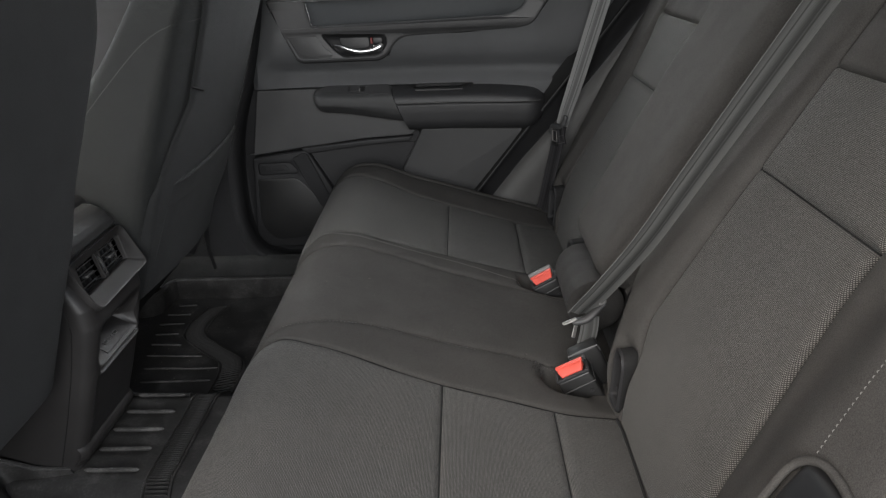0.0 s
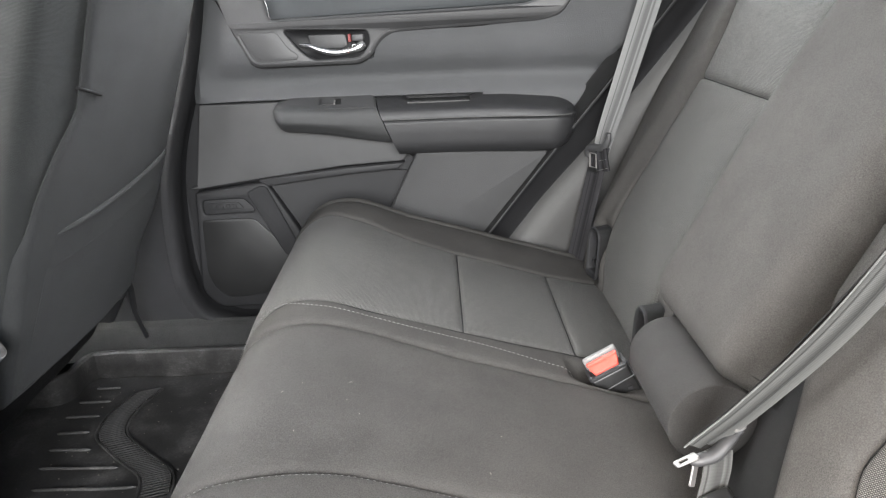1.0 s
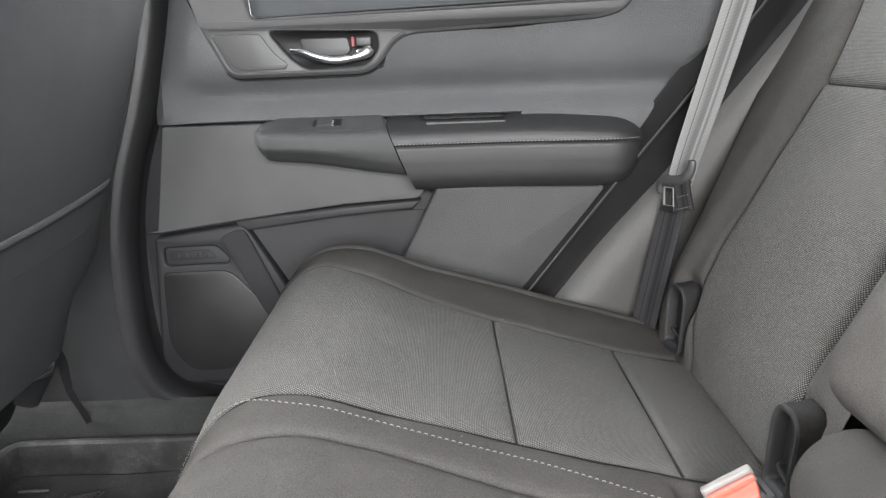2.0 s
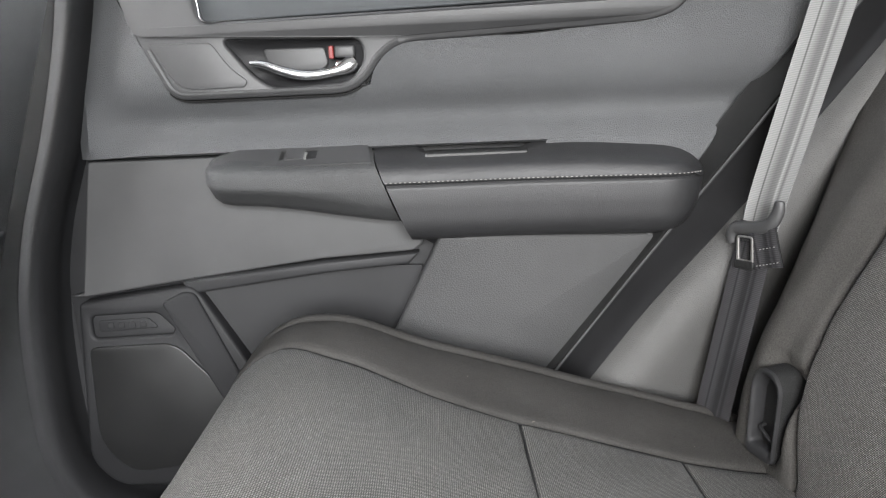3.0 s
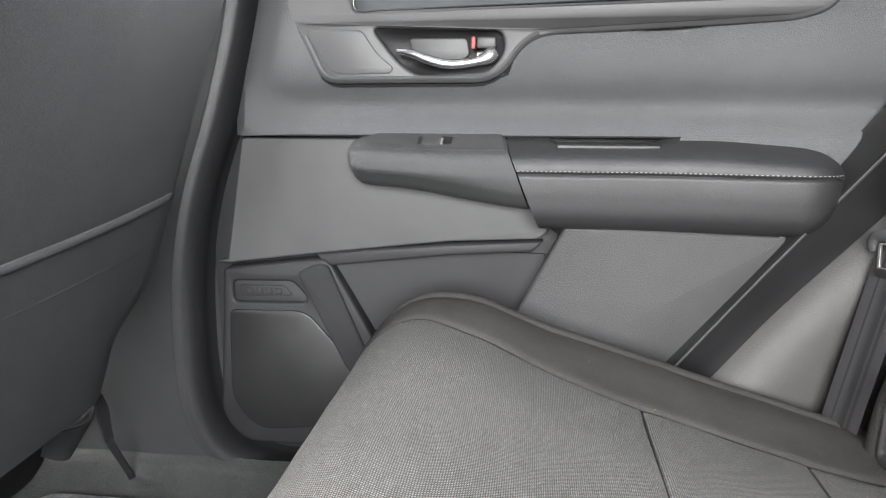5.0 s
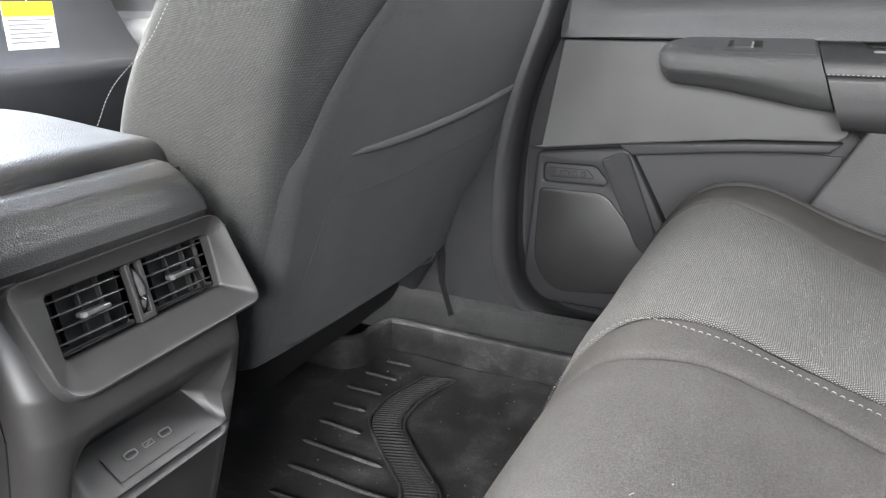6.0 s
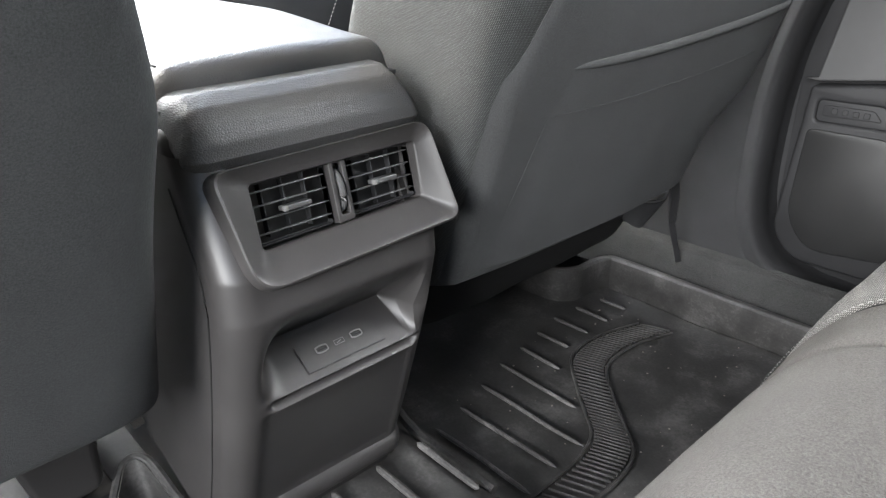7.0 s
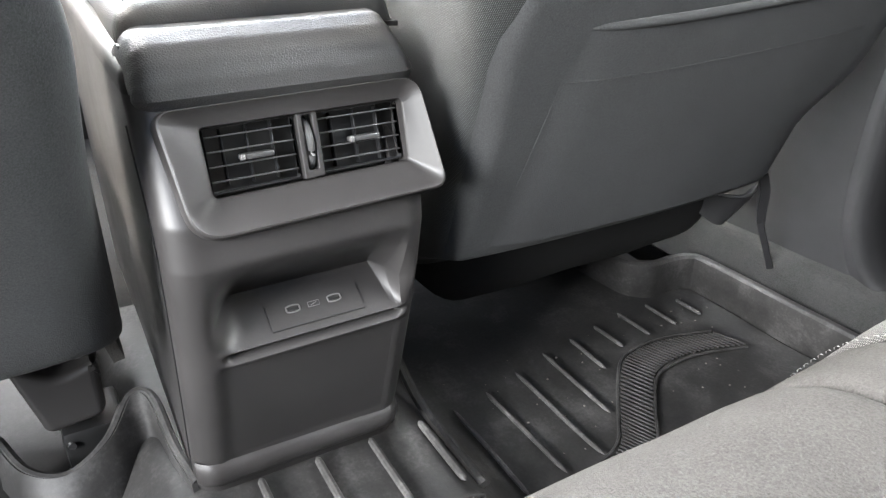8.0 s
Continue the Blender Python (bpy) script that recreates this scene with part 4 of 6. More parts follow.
part("surround_panel", plate(panel_in, [], 0.0025, 0.0012, side_plane(0.7785)), HARD, door, "slightly raised panel")
part("window_line_band", follow(plate(band, [], 0.006, 0.002, side_plane(0.7895))), GLOSS, door, "dark textured trim band")
for k in range(2):
    part("band_stitching", follow(stitches([Vector((-0.16 + 0.042 * q, 0.7832, 0.7455 + 0.0035 * k + 0.0011 * q)) for q in range(11)], (0, -1, 0), 0.0024, 0.0018, 0.0005)), THREAD, door, "fine double row of stitches")
part("chrome_line", tube(smooth_line([(-0.247, 0.781, 0.79), (-0.24, 0.781, 0.757), (-0.235, 0.781, 0.7365), (-0.2, 0.781, 0.7367), (-0.15, 0.782, 0.7375)], 6), lambda t: 0.0012 * (1 - 0.8 * t), 8), METAL, door, "thin bright metal line")
part("handle_cup", thicken(grid(lambda u, v: (-0.132 + (0.088 + 0.003 * v) * u, 0.786 + 0.024 * (1 - abs(u) ** 4) * (1 - abs(v) ** 4), 0.685 + 0.031 * v), [k / 12 - 1 for k in range(25)], [k / 8 - 1 for k in range(17)]), 0.003), HARD_DARK, door, "dark recessed handle cup")
hm = [(-0.183, 0.776, 0.6865), (-0.165, 0.772, 0.6835), (-0.145, 0.771, 0.676), (-0.12, 0.772, 0.67), (-0.095, 0.775, 0.671), (-0.073, 0.781, 0.676), (-0.06, 0.787, 0.684)]
part("door_handle", tube(smooth_line(hm, 8), lambda t: 0.003 + 0.003 * math.sin(math.pi * t) ** 0.8 + 0.0065 * bumpy(t, 0.72, 0.95), 14, 0.75, (0, 1, 0)), METAL, door, "satin chrome pull handle")
part("handle_pivot", box(-0.083, -0.06, 0.779, 0.8, 0.672, 0.686, 0.005, 3), METAL, door, "satin chrome handle pivot")
part("lock_tab", box(-0.083, -0.058, 0.781, 0.797, 0.689, 0.703, 0.003, 3), HARD, door, "grey lock slider")
part("lock_mark", box(-0.089, -0.0835, 0.779, 0.795, 0.688, 0.703, 0.001, 1), DARK_RED, door, "red lock mark")
# added paler plate standing in for the reflection inside the cup
part("cup_reflection", plate(rounded([(-0.172, 0.703), (-0.096, 0.703), (-0.092, 0.682), (-0.102, 0.675), (-0.15, 0.676), (-0.166, 0.684)], 0.006), [], 0.006, 0.002, side_plane(0.803)), HARD, door)


# armrest
def split_x(z):
    """The slanting joint between the armrest's two halves."""
    return -0.046 + (0.583 - z) * 0.39


def arm_section(x, front):
    """Outline of the armrest at x, as (depth into the cabin, z)."""
    if front:
        g = math.sqrt(1 - (1 - min(1.0, max(0.0, (x + 0.2525) / 0.034))) ** 2)
        top = 0.5605 + 0.02 * g
        bot = 0.556 - 0.04 * g - 0.03 * bumpy(x, -0.225, 0.02)
        dep = 0.006 + 0.059 * g
    else:
        g = math.sqrt(max(0.0, 1 - min(1.0, max(0.0, (x - 0.296) / 0.066)) ** 2.4))
        top = 0.544 + 0.034 * g - 0.006 * bumpy(x, 0.2, 0.33)
        bot = 0.463 + 0.075 * (1 - g)
        dep = 0.002 + 0.068 * g
    return top, bot, dep


def arm_point(x, k, front):
    top, bot, dep = arm_section(x, front)
    f = min(1.0, (top - bot) / 0.075)
    pts = [(0.0, top), (dep * 0.45, top - 0.007 * f), (dep * 0.84, top - 0.017 * f), (dep * 0.97, top - 0.027 * f), (dep, top - 0.042 * f), (dep * 0.97, (top + bot) / 2 - 0.012 * f), (dep * 0.86, bot + 0.018 * f), (dep * 0.55, bot + 0.002 * f), (0.0, bot)]
    i = min(int(k), len(pts) - 2)
    t = k - i
    a, b = pts[max(i - 1, 0)], pts[i]
    c, e = pts[i + 1], pts[min(i + 2, len(pts) - 1)]
    return tuple(0.5 * (2 * b[j] + (c[j] - a[j]) * t + (2 * a[j] - 5 * b[j] + 4 * c[j] - e[j]) * t * t + (3 * b[j] - a[j] - 3 * c[j] + e[j]) * t ** 3) for j in (0, 1))


def arm_front(u, k):
    x = -0.2525 + u * 0.2065
    d, z = arm_point(x, k, True)
    x = -0.2525 + (split_x(z) + 0.2515) * u
    d, z = arm_point(x, k, True)
    return (x, DY - d - 0.0, z)


KS = [k / 6 for k in range(49)]
UF = [0, 0.002, 0.006, 0.014, 0.03, 0.06, 0.1, 0.16, 0.24, 0.35, 0.5, 0.65, 0.8, 0.9, 0.97, 1.0]
part("armrest_front", cap(grid(arm_front, UF, KS)), GRAIN_DEEP, door, "grained plastic front of the armrest")


def arm_rear(u, k):
    x = split_x(0.53) + u * (0.362 - split_x(0.53))
    d, z = arm_point(x, k, False)
    x = split_x(z) + 0.001 + u * (0.362 - split_x(z))
    d, z = arm_point(x, k, False)
    grip = bumpy(x, 0.01, 0.03) * (1 - bumpy(x, 0.125, 0.16)) * (1 - bumpy(d, 0.012, 0.03))
    groove = 0.003 * math.exp(-((z - 0.5375) / 0.0022) ** 2) if k > 3 else 0.0
    lower = 0.003 if (z < 0.5375 and k > 3) else 0.0
    lean = -0.022 * bumpy(x, 0.1, 0.36)
    return (x, DY - d - 0.001 + groove + lower + lean, z - 0.012 * grip)


UR = [0, 0.01, 0.03] + [k / 40 for k in range(2, 37)] + [0.92, 0.935, 0.95, 0.963, 0.974, 0.983, 0.99, 0.995, 1.0]
KR = [k / 14 for k in range(113)]
part("armrest_pad", cap(grid(arm_rear, UR, KR)), PAD, door, "black soft armrest pad with a sewn seam")
arm_line = [Vector((x, DY - 0.001 - arm_section(x, False)[2] - 0.0006 - 0.022 * bumpy(x, 0.1, 0.36), 0.5415)) for x in np.linspace(-0.026, 0.345, 60)]
part("stitching", stitches(arm_line, (0, -1, 0), 0.0034, 0.0022, 0.0006), THREAD, door, "pale grey seam stitches")
part("pull_slot", box(0.02, 0.146, 0.757, 0.796, 0.56, 0.5725, 0.002, 1), BLACK, door, "dark pull recess")


def on_switch(x, q, up=0.0):
    """A point on the sloping top of the armrest's front half."""
    return (x, 0.792 - 0.046 * q, 0.582 - 0.0175 * q + up)


def switch_piece(name, x0, x1, q0, q1, up, thick, mat, parent, label=""):
    bm = grid(lambda u, v: on_switch(x0 + (x1 - x0) * u, q0 + (q1 - q0) * v, up), [0, 0.05, 0.5, 0.95, 1], [0, 0.1, 0.5, 0.9, 1])
    return part(name, thicken(bm, thick), mat, parent, label)


def switch_end(u, v):
    """The plate's nose follows the rounded end of the armrest."""
    q = 0.02 + 0.98 * v
    x0 = -0.243 + 0.024 * abs(2 * q - 1) ** 2.2
    return on_switch(x0 + (-0.05 + 0.006 * q - x0) * u, q, 0.0012 - 0.004 * (1 - bumpy(u, 0.0, 0.05)))


part("switch_plate", thicken(grid(switch_end, [0, 0.015, 0.03, 0.06, 0.1, 0.3, 0.6, 0.9, 1], [k / 12 for k in range(13)]), 0.003), HARD, door, "flat dark switch plate")
switch_piece("switch_recess", -0.156, -0.112, 0.22, 0.7, 0.0018, 0.002, BLACK, door, "dark switch recess")
sw = switch_piece("window_switch", -0.15, -0.126, 0.3, 0.72, 0.0035, 0.003, HARD, door, "window switch rocker")
switch_piece("switch_frame", -0.156, -0.106, 0.16, 0.24, 0.0022, 0.002, HARD, sw)
switch_piece("switch_edge", -0.126, -0.123, 0.45, 0.74, 0.0045, 0.004, GREY, sw, "bright switch edge")

# middle panel, lower pocket, speaker
low_line = [(-0.437, 0.398), (-0.285, 0.418), (-0.12, 0.437), (0.0, 0.443)]
mid = [(front_edge(0.574) + 0.004, 0.5745), (0.02, 0.5745), (0.012, 0.452)] + low_line[::-1]
part("middle_panel", plate(rounded(mid, 0.004, 3), [], 0.014, 0.003, side_plane(0.812)), DOOR_PANEL, door, "smooth dark middle panel")
strip = [(-0.3, 0.414), (-0.12, 0.435), (0.0, 0.442), (-0.006, 0.428), (-0.12, 0.42), (-0.29, 0.4)]
part("pocket_lip", plate(rounded(strip, 0.003, 3), [], 0.026, 0.004, side_plane(0.812)), HARD_DARK, door, "dark map pocket lip")
part("lower_trim", box(-0.47, 0.33, 0.83, 0.85, 0.1, 0.58, 0.003), HARD_DARK, door, "dark lower trim")
part("pocket_wall", thicken(grid(lambda u, v: (-0.29 + 0.3 * u, 0.802 + 0.02 * math.sin(u * 2.4), 0.12 + 0.3 * v), [k / 20 for k in range(21)], [k / 6 for k in range(7)]), 0.004), HARD_DARK, door, "dark map pocket wall")
spk_out = rounded([(-0.437, 0.394), (-0.29, 0.412), (-0.278, 0.4), (-0.2, 0.255), (-0.2, 0.13), (-0.42, 0.13), (-0.455, 0.17)], [0.006, 0.012, 0.012, 0.02, 0.02, 0.06, 0.05], 6)
slot = rounded([(-0.424, 0.376), (-0.338, 0.378), (-0.318, 0.356), (-0.32, 0.348), (-0.424, 0.346)], 0.008, 5)
part("speaker_panel", plate(spk_out, [slot], 0.03, 0.005, side_plane(0.812)), SPEAKER, door, "dark plastic speaker panel")
part("slot_back", plate(slot, [], 0.004, 0.001, side_plane(0.791)), HARD_DARK, door)
part("slot_badge", plate(rounded([(-0.416, 0.37), (-0.35, 0.371), (-0.338, 0.357), (-0.416, 0.354)], 0.005), [], 0.004, 0.001, side_plane(0.789)), SPEAKER, door)
for k in range(4):
    part("badge_bar", box(-0.404 + 0.014 * k, -0.396 + 0.014 * k, 0.784, 0.787, 0.359, 0.367, 0.0008, 1), HARD_DARK, door)
grille = rounded([(-0.43, 0.335), (-0.318, 0.337), (-0.245, 0.25), (-0.245, 0.17), (-0.4, 0.152), (-0.436, 0.2)], [0.01, 0.02, 0.03, 0.04, 0.06, 0.05], 6)
part("speaker_grille", plate(grille, [], 0.004, 0.002, side_plane(0.783)), BLACK, door, "dark perforated speaker grille")
part("panel_rib", plate(rounded([(-0.328, 0.392), (-0.3, 0.406), (-0.284, 0.404), (-0.226, 0.265), (-0.22, 0.22), (-0.262, 0.255)], 0.006, 4), [], 0.008, 0.004, side_plane(0.783)), PILLAR, door, "slanting raised rib")
rear_pad = rounded([(0.034, 0.468), (0.306, 0.464), (0.11, 0.2), (-0.1, 0.2)], [0.006, 0.012, 0.02, 0.02], 5)
rp = plate(rear_pad, [], 0.02, 0.005, side_plane(0.788))
for v in rp.verts:
    v.co.y -= 0.02 * bumpy(v.co.x, 0.0, 0.3)
part("rear_pad", rp, REAR_GRAIN, door, "grained lower rear panel")

# ---- door opening: pillars, sill, seals ----
edge_line = smooth_line([(-0.36, 0.84), (-0.385, 0.72), (-0.418, 0.61), (-0.458, 0.5), (-0.48, 0.4), (-0.487, 0.3), (-0.483, 0.2), (-0.457, 0.132), (-0.405, 0.1), (-0.34, 0.088), (-0.15, 0.08), (0.2, 0.08)], 6)
lower_pillar = [(p.x - 0.014, p.y - 0.008) for p in edge_line] + [(0.2, 0.02), (-0.9, 0.02), (-0.8, 0.84)]
solo("pillar_trim", plate(lower_pillar, [], 0.03, 0.008, side_plane(0.785)), PILLAR, "grey plastic lower door pillar and sill trim", "trim", kind="structure")
RIM = [(-0.03, 0.7575), (-0.016, 0.7555), (-0.008, 0.7525), (-0.003, 0.7505), (0.001, 0.7505), (0.005, 0.7525), (0.008, 0.757), (0.01, 0.765), (0.011, 0.777), (0.011, 0.79), (0.01, 0.8), (0.008, 0.815), (0.01, 0.833), (0.07, 0.845)]


def opening_rim(i, k):
    """The rounded lip of the pillar trim, falling away into the door gap."""
    a, b = edge_line[max(i - 1, 0)], edge_line[min(i + 1, len(edge_line) - 1)]
    d = Vector((b.x - a.x, b.y - a.y)).normalized()
    return (edge_line[i].x - d.y * RIM[k][0], RIM[k][1], edge_line[i].y + d.x * RIM[k][0])


seal = thing("door_seal", (-0.4, 0.76, 0.1), "soft dark rubber lip round the rear door opening", "door seal", kind="structure")
part("seal_lip", grid(opening_rim, list(range(len(edge_line))), list(range(len(RIM)))), PILLAR, seal)
solo("sill_trim", thicken(grid(lambda u, v: (-0.95 + 1.15 * u, 0.7 + 0.057 * v, 0.05 + 0.062 * bumpy(v, 0.0, 0.75) + 0.006 * bumpy(v, 0.75, 1.0) + 0.004 * noise.noise((u * 9, v * 3, 1))), [k / 60 for k in range(61)], [k / 10 for k in range(11)]), 0.003), CARPET, "dusty dark carpet running up to the sill", "trim", kind="structure")
sl = [(0.193 + (z - 0.312) * 0.773, z) for z in (0.12, 0.27, 0.42, 0.57, 0.72, 0.86)]


def gap_lean(x):
    """The body side draws in towards the rear."""
    return -0.03 * bumpy(x, 0.2, 0.55)


rear_seal = thing("door_seal", (0.2, 0.78, 0.2), "black rubber seal along the slanting rear edge of the door", "door seal", kind="structure")
part("seal_strip", thicken(grid(lambda u, v: (sl[u][0] - 0.03 + 0.03 * v, 0.79 - 0.042 * v ** 1.5 + gap_lean(sl[u][0]), sl[u][1]), list(range(6)), [k / 12 for k in range(13)]), 0.004), SEAL_BLACK, rear_seal, "black rubber strip")
part("seal_line", tube([(x, 0.746 + gap_lean(x), z) for x, z in sl], 0.0013, 6), HARD, rear_seal, "thin grey bead")
part("jamb", grid(lambda u, v: (sl[u][0] - 0.06 + 0.04 * v, 0.835 - 0.03 * v + gap_lean(sl[u][0]), sl[u][1]), list(range(6)), [0, 0.5, 1]), SEAL_BLACK, rear_seal)

QUARTER = [(0.001, 0.752), (0.004, 0.795), (0.01, 0.812), (0.02, 0.814), (0.027, 0.804), (0.034, 0.787), (0.04, 0.767), (0.045, 0.747), (0.05, 0.73), (0.057, 0.717), (0.068, 0.709), (0.083, 0.705), (0.1, 0.704), (0.125, 0.708), (0.16, 0.716), (0.21, 0.722), (0.3, 0.735)]


def quarter(k, z):
    """The lining between the door and the seat: a dark channel behind the seal, a rounded crest, a broad light slope."""
    x0 = 0.193 + (z - 0.312) * 0.773
    return (x0 + QUARTER[k][0] * (1 + 0.2 * bumpy(z, 0.35, 0.5)), QUARTER[k][1] + gap_lean(x0), z)


part("seal_fall", thicken(grid(quarter, list(range(9)), list(np.linspace(0.12, 0.95, 36))), 0.004), PILLAR, rear_seal, "dark soft lining falling into the door gap")
solo("quarter_trim", thicken(grid(quarter, list(range(8, len(QUARTER))), list(np.linspace(0.12, 0.95, 36))), 0.004), GRAIN_LIGHT, "lighter grey grained lining between door and rear seat", "trim", kind="structure")


# ---- centre console ----
con = thing("centre_console", (-0.7, 0.02, 0.05), "dark grey centre console with rear air vents and charging sockets", "car console")


def body_x(z):
    """The console's rear face: leaning back under the vents, forward above them."""
    return between(z, [(0.03, -0.57), (0.09, -0.549), (0.17, -0.521), (0.25, -0.496), (0.3, -0.482), (0.345, -0.472), (0.38, -0.474), (0.42, -0.494), (0.46, -0.512)])


Y0, Y1, CR = -0.101, 0.109, 0.024


def tray_depth(y, z):
    """The recessed tray: a floor rising forward, a curved back, a slanting right cheek and a soft left one."""
    if z < 0.258:
        d = 0.0
    elif z < 0.287:
        d = 0.05 * (z - 0.258) / 0.029
    else:
        d = 0.05 * (1 - bumpy(z, 0.287, 0.35) ** 0.8)
    cheek = max(0.0, min(1.0, (0.1 - y) / (0.018 + 0.2 * max(0.0, z - 0.258))))
    soft = bumpy(y, -0.08, -0.048 + 0.25 * max(0.0, z - 0.3))
    return d * cheek * soft


def face_relief(y, z):
    """Tray, groove under its lip, the lip below and the sunk lower panel."""
    span = bumpy(y, -0.07, -0.06) * (1 - bumpy(y, 0.092, 0.1))
    d = -tray_depth(y, z) - 0.05 * bumpy(z, 0.384, 0.388) * (1 - bumpy(z, 0.452, 0.456)) * bumpy(y, -0.07, -0.066) * (1 - bumpy(y, 0.098, 0.102))
    d -= 0.009 * span * math.exp(-((z - 0.2525) / 0.0032) ** 2)
    d += 0.003 * span * math.exp(-((z - 0.2455) / 0.0026) ** 2)
    d -= 0.003 * bumpy(y, -0.078, -0.066) * (1 - bumpy(y, 0.094, 0.102)) * (1 - bumpy(z, 0.238, 0.246)) * bumpy(z, 0.108, 0.114)
    return d


def on_face(y, z, d=0.0):
    return Vector((body_x(z) + face_relief(y, z) + d, y, z))


face_ys = list(np.linspace(Y0 + CR, Y1 - CR, 60))
face_ys = sorted(set(face_ys + list(np.linspace(0.066, Y1 - CR, 24))))
NC = 9


def body_point(k, z):
    """k runs from the front left along the side, round the rear and back along the right side."""
    x = body_x(z)
    if k < 4:
        return (-1.2 + (x - CR + 1.2) * k / 4, Y0, z)
    k -= 4
    if k < NC:
        a = math.pi / 2 * k / NC
        return (x - CR + CR * math.sin(a), Y0 + CR - CR * math.cos(a), z)
    k -= NC
    if k < len(face_ys):
        return tuple(on_face(face_ys[k], z))
    k -= len(face_ys)
    if k < NC:
        a = math.pi / 2 * (1 - (k + 1) / NC)
        y = Y1 - CR + CR * math.cos(a)
        return (x - CR + CR * math.sin(a) + face_relief(y, z) * 0.5, y, z)
    k -= NC
    return (x - CR - (x - CR + 1.2) * (k + 1) / 4, Y1, z)


body_zs = list(np.linspace(0.03, 0.23, 40)) + list(np.linspace(0.232, 0.27, 36)) + list(np.linspace(0.272, 0.36, 40)) + list(np.linspace(0.364, 0.392, 12)) + list(np.linspace(0.4, 0.465, 16))
part("body", grid(lambda z, k: body_point(k, z), body_zs, list(range(8 + 2 * NC + len(face_ys)))), CONSOLE, con, "dark grey plastic console body with a recessed tray")
part("side_seam", tube([(body_x(z) - 0.036, Y0 - 0.0002, z) for z in np.linspace(0.05, 0.44, 30)], 0.0009, 6), BLACK, con)


def tray_point(y, z, up=0.0):
    p = on_face(y, z)
    return Vector((p.x + up * 0.5, p.y, p.z + up * 0.85))


sock = part("socket_plate", thicken(grid(lambda u, v: tray_point(-0.026 + 0.082 * u, 0.2625 + 0.015 * v, 0.0008), [k / 12 for k in range(13)], [k / 4 for k in range(5)]), 0.0006), CONSOLE, con, "flush socket plate")
part("plate_gap", tube([tray_point(-0.026 + 0.082 * k / 12, 0.2625, 0.0012) for k in range(13)], 0.0005, 5), BLACK, sock)
for y in (-0.004, 0.033):
    loop = []
    for k in range(24):
        a = 2 * math.pi * k / 24
        loop.append(tray_point(y + 0.0058 * max(-1, min(1, 1.35 * math.cos(a))), 0.2715 + 0.0019 * math.sin(a), 0.0022))
    port = part("charging_socket", tube(loop + loop[:1], 0.0007, 6), GREY, sock, "charging socket with pale rim")
    part("socket_mouth", tube([tray_point(y - 0.0045, 0.2715, 0.0012), tray_point(y + 0.0045, 0.2715, 0.0012)], 0.0014, 6), BLACK, port)
mark = [(0.0095, 0.2702), (0.0195, 0.2702), (0.0195, 0.2728), (0.0095, 0.2728), (0.0095, 0.2702)]
part("charge_mark", tube([tray_point(y, z, 0.0018) for y, z in mark], 0.0004, 5), GREY, sock)
part("charge_bolt", tube([tray_point(0.0118, 0.2709, 0.0018), tray_point(0.0148, 0.2717, 0.0018), tray_point(0.0142, 0.2713, 0.0018), tray_point(0.0172, 0.2721, 0.0018)], 0.0004, 5), GREY, sock)


def kick(u, v):
    """Grained strip along the foot, bulging out under the lower panel."""
    y = -0.1 + 0.206 * u
    z = 0.078 + (0.034 - 0.006 * u) * v
    e = max(0.0, abs(u - 0.5) - 0.42) / 0.08
    return (body_x(z) - 0.002 + 0.009 * (1 - abs(2 * v - 1) ** 2.5) - 0.012 * e * e, y, z)


part("kick_strip", thicken(grid(kick, [k / 40 for k in range(41)], [k / 12 for k in range(13)]), 0.002), CONSOLE, con, "rounded kick strip along the foot")

# vent pod: a rim funnelling down to the two vents
pod = Matrix(((0, -0.377, 0.926, -0.4815), (1, 0, 0, 0), (0, 0.926, 0.377, 0.4185), (0, 0, 0, 1)))
pod_out = rounded([(-0.08, -0.0505), (0.121, -0.0455), (0.111, 0.0445), (-0.09, 0.0425)], [0.024, 0.012, 0.016, 0.014], 8)
pod_in = rounded([(-0.0575, -0.021), (0.098, -0.0185), (0.0965, 0.0295), (-0.0595, 0.0285)], [0.004, 0.003, 0.004, 0.004], 8)


def pod_point(k, i):
    """Ring k of the rim: out of the body, over a rounded bead, down the funnel."""
    o, n = Vector(pod_out[i]), Vector(pod_in[i])
    deep = 0.007 + 0.011 * bumpy(-n.y, -0.03, 0.022)
    ring = [(-0.04, -0.026), (-0.025, -0.008), (0.0, -0.002), (0.04, 0.0012), (0.09, 0.002), (0.15, 0.0012), (0.24, -0.0015), (0.9, -deep * 0.92), (0.97, -deep), (1.0, -deep - 0.002), (1.0, -deep - 0.016)][k]
    q = o.lerp(n, ring[0])
    return pod @ Vector((q.x, q.y, ring[1]))


part("vent_frame", grid(pod_point, list(range(11)), list(range(len(pod_out))), True), CONSOLE, con, "rounded vent surround")
under = [i for i, p in enumerate(pod_out) if p[1] < -0.03]
part("frame_gap", tube([pod @ Vector((pod_out[i][0] * 0.995 + 0.0001, pod_out[i][1] + 0.001, -0.012)) for i in under], 0.0022, 6), BLACK, con)
vent = Matrix(((0, -0.223, 0.975, -0.4955), (1, 0, 0, 0), (0, 0.975, 0.223, 0.4185), (0, 0, 0, 1)))
part("vent_back", plate(rounded([(-0.06, -0.028), (0.1, -0.028), (0.1, 0.03), (-0.06, 0.03)], 0.003), [], 0.003, 0.001, vent @ Matrix.Translation((0, 0, -0.026))), BLACK, con)
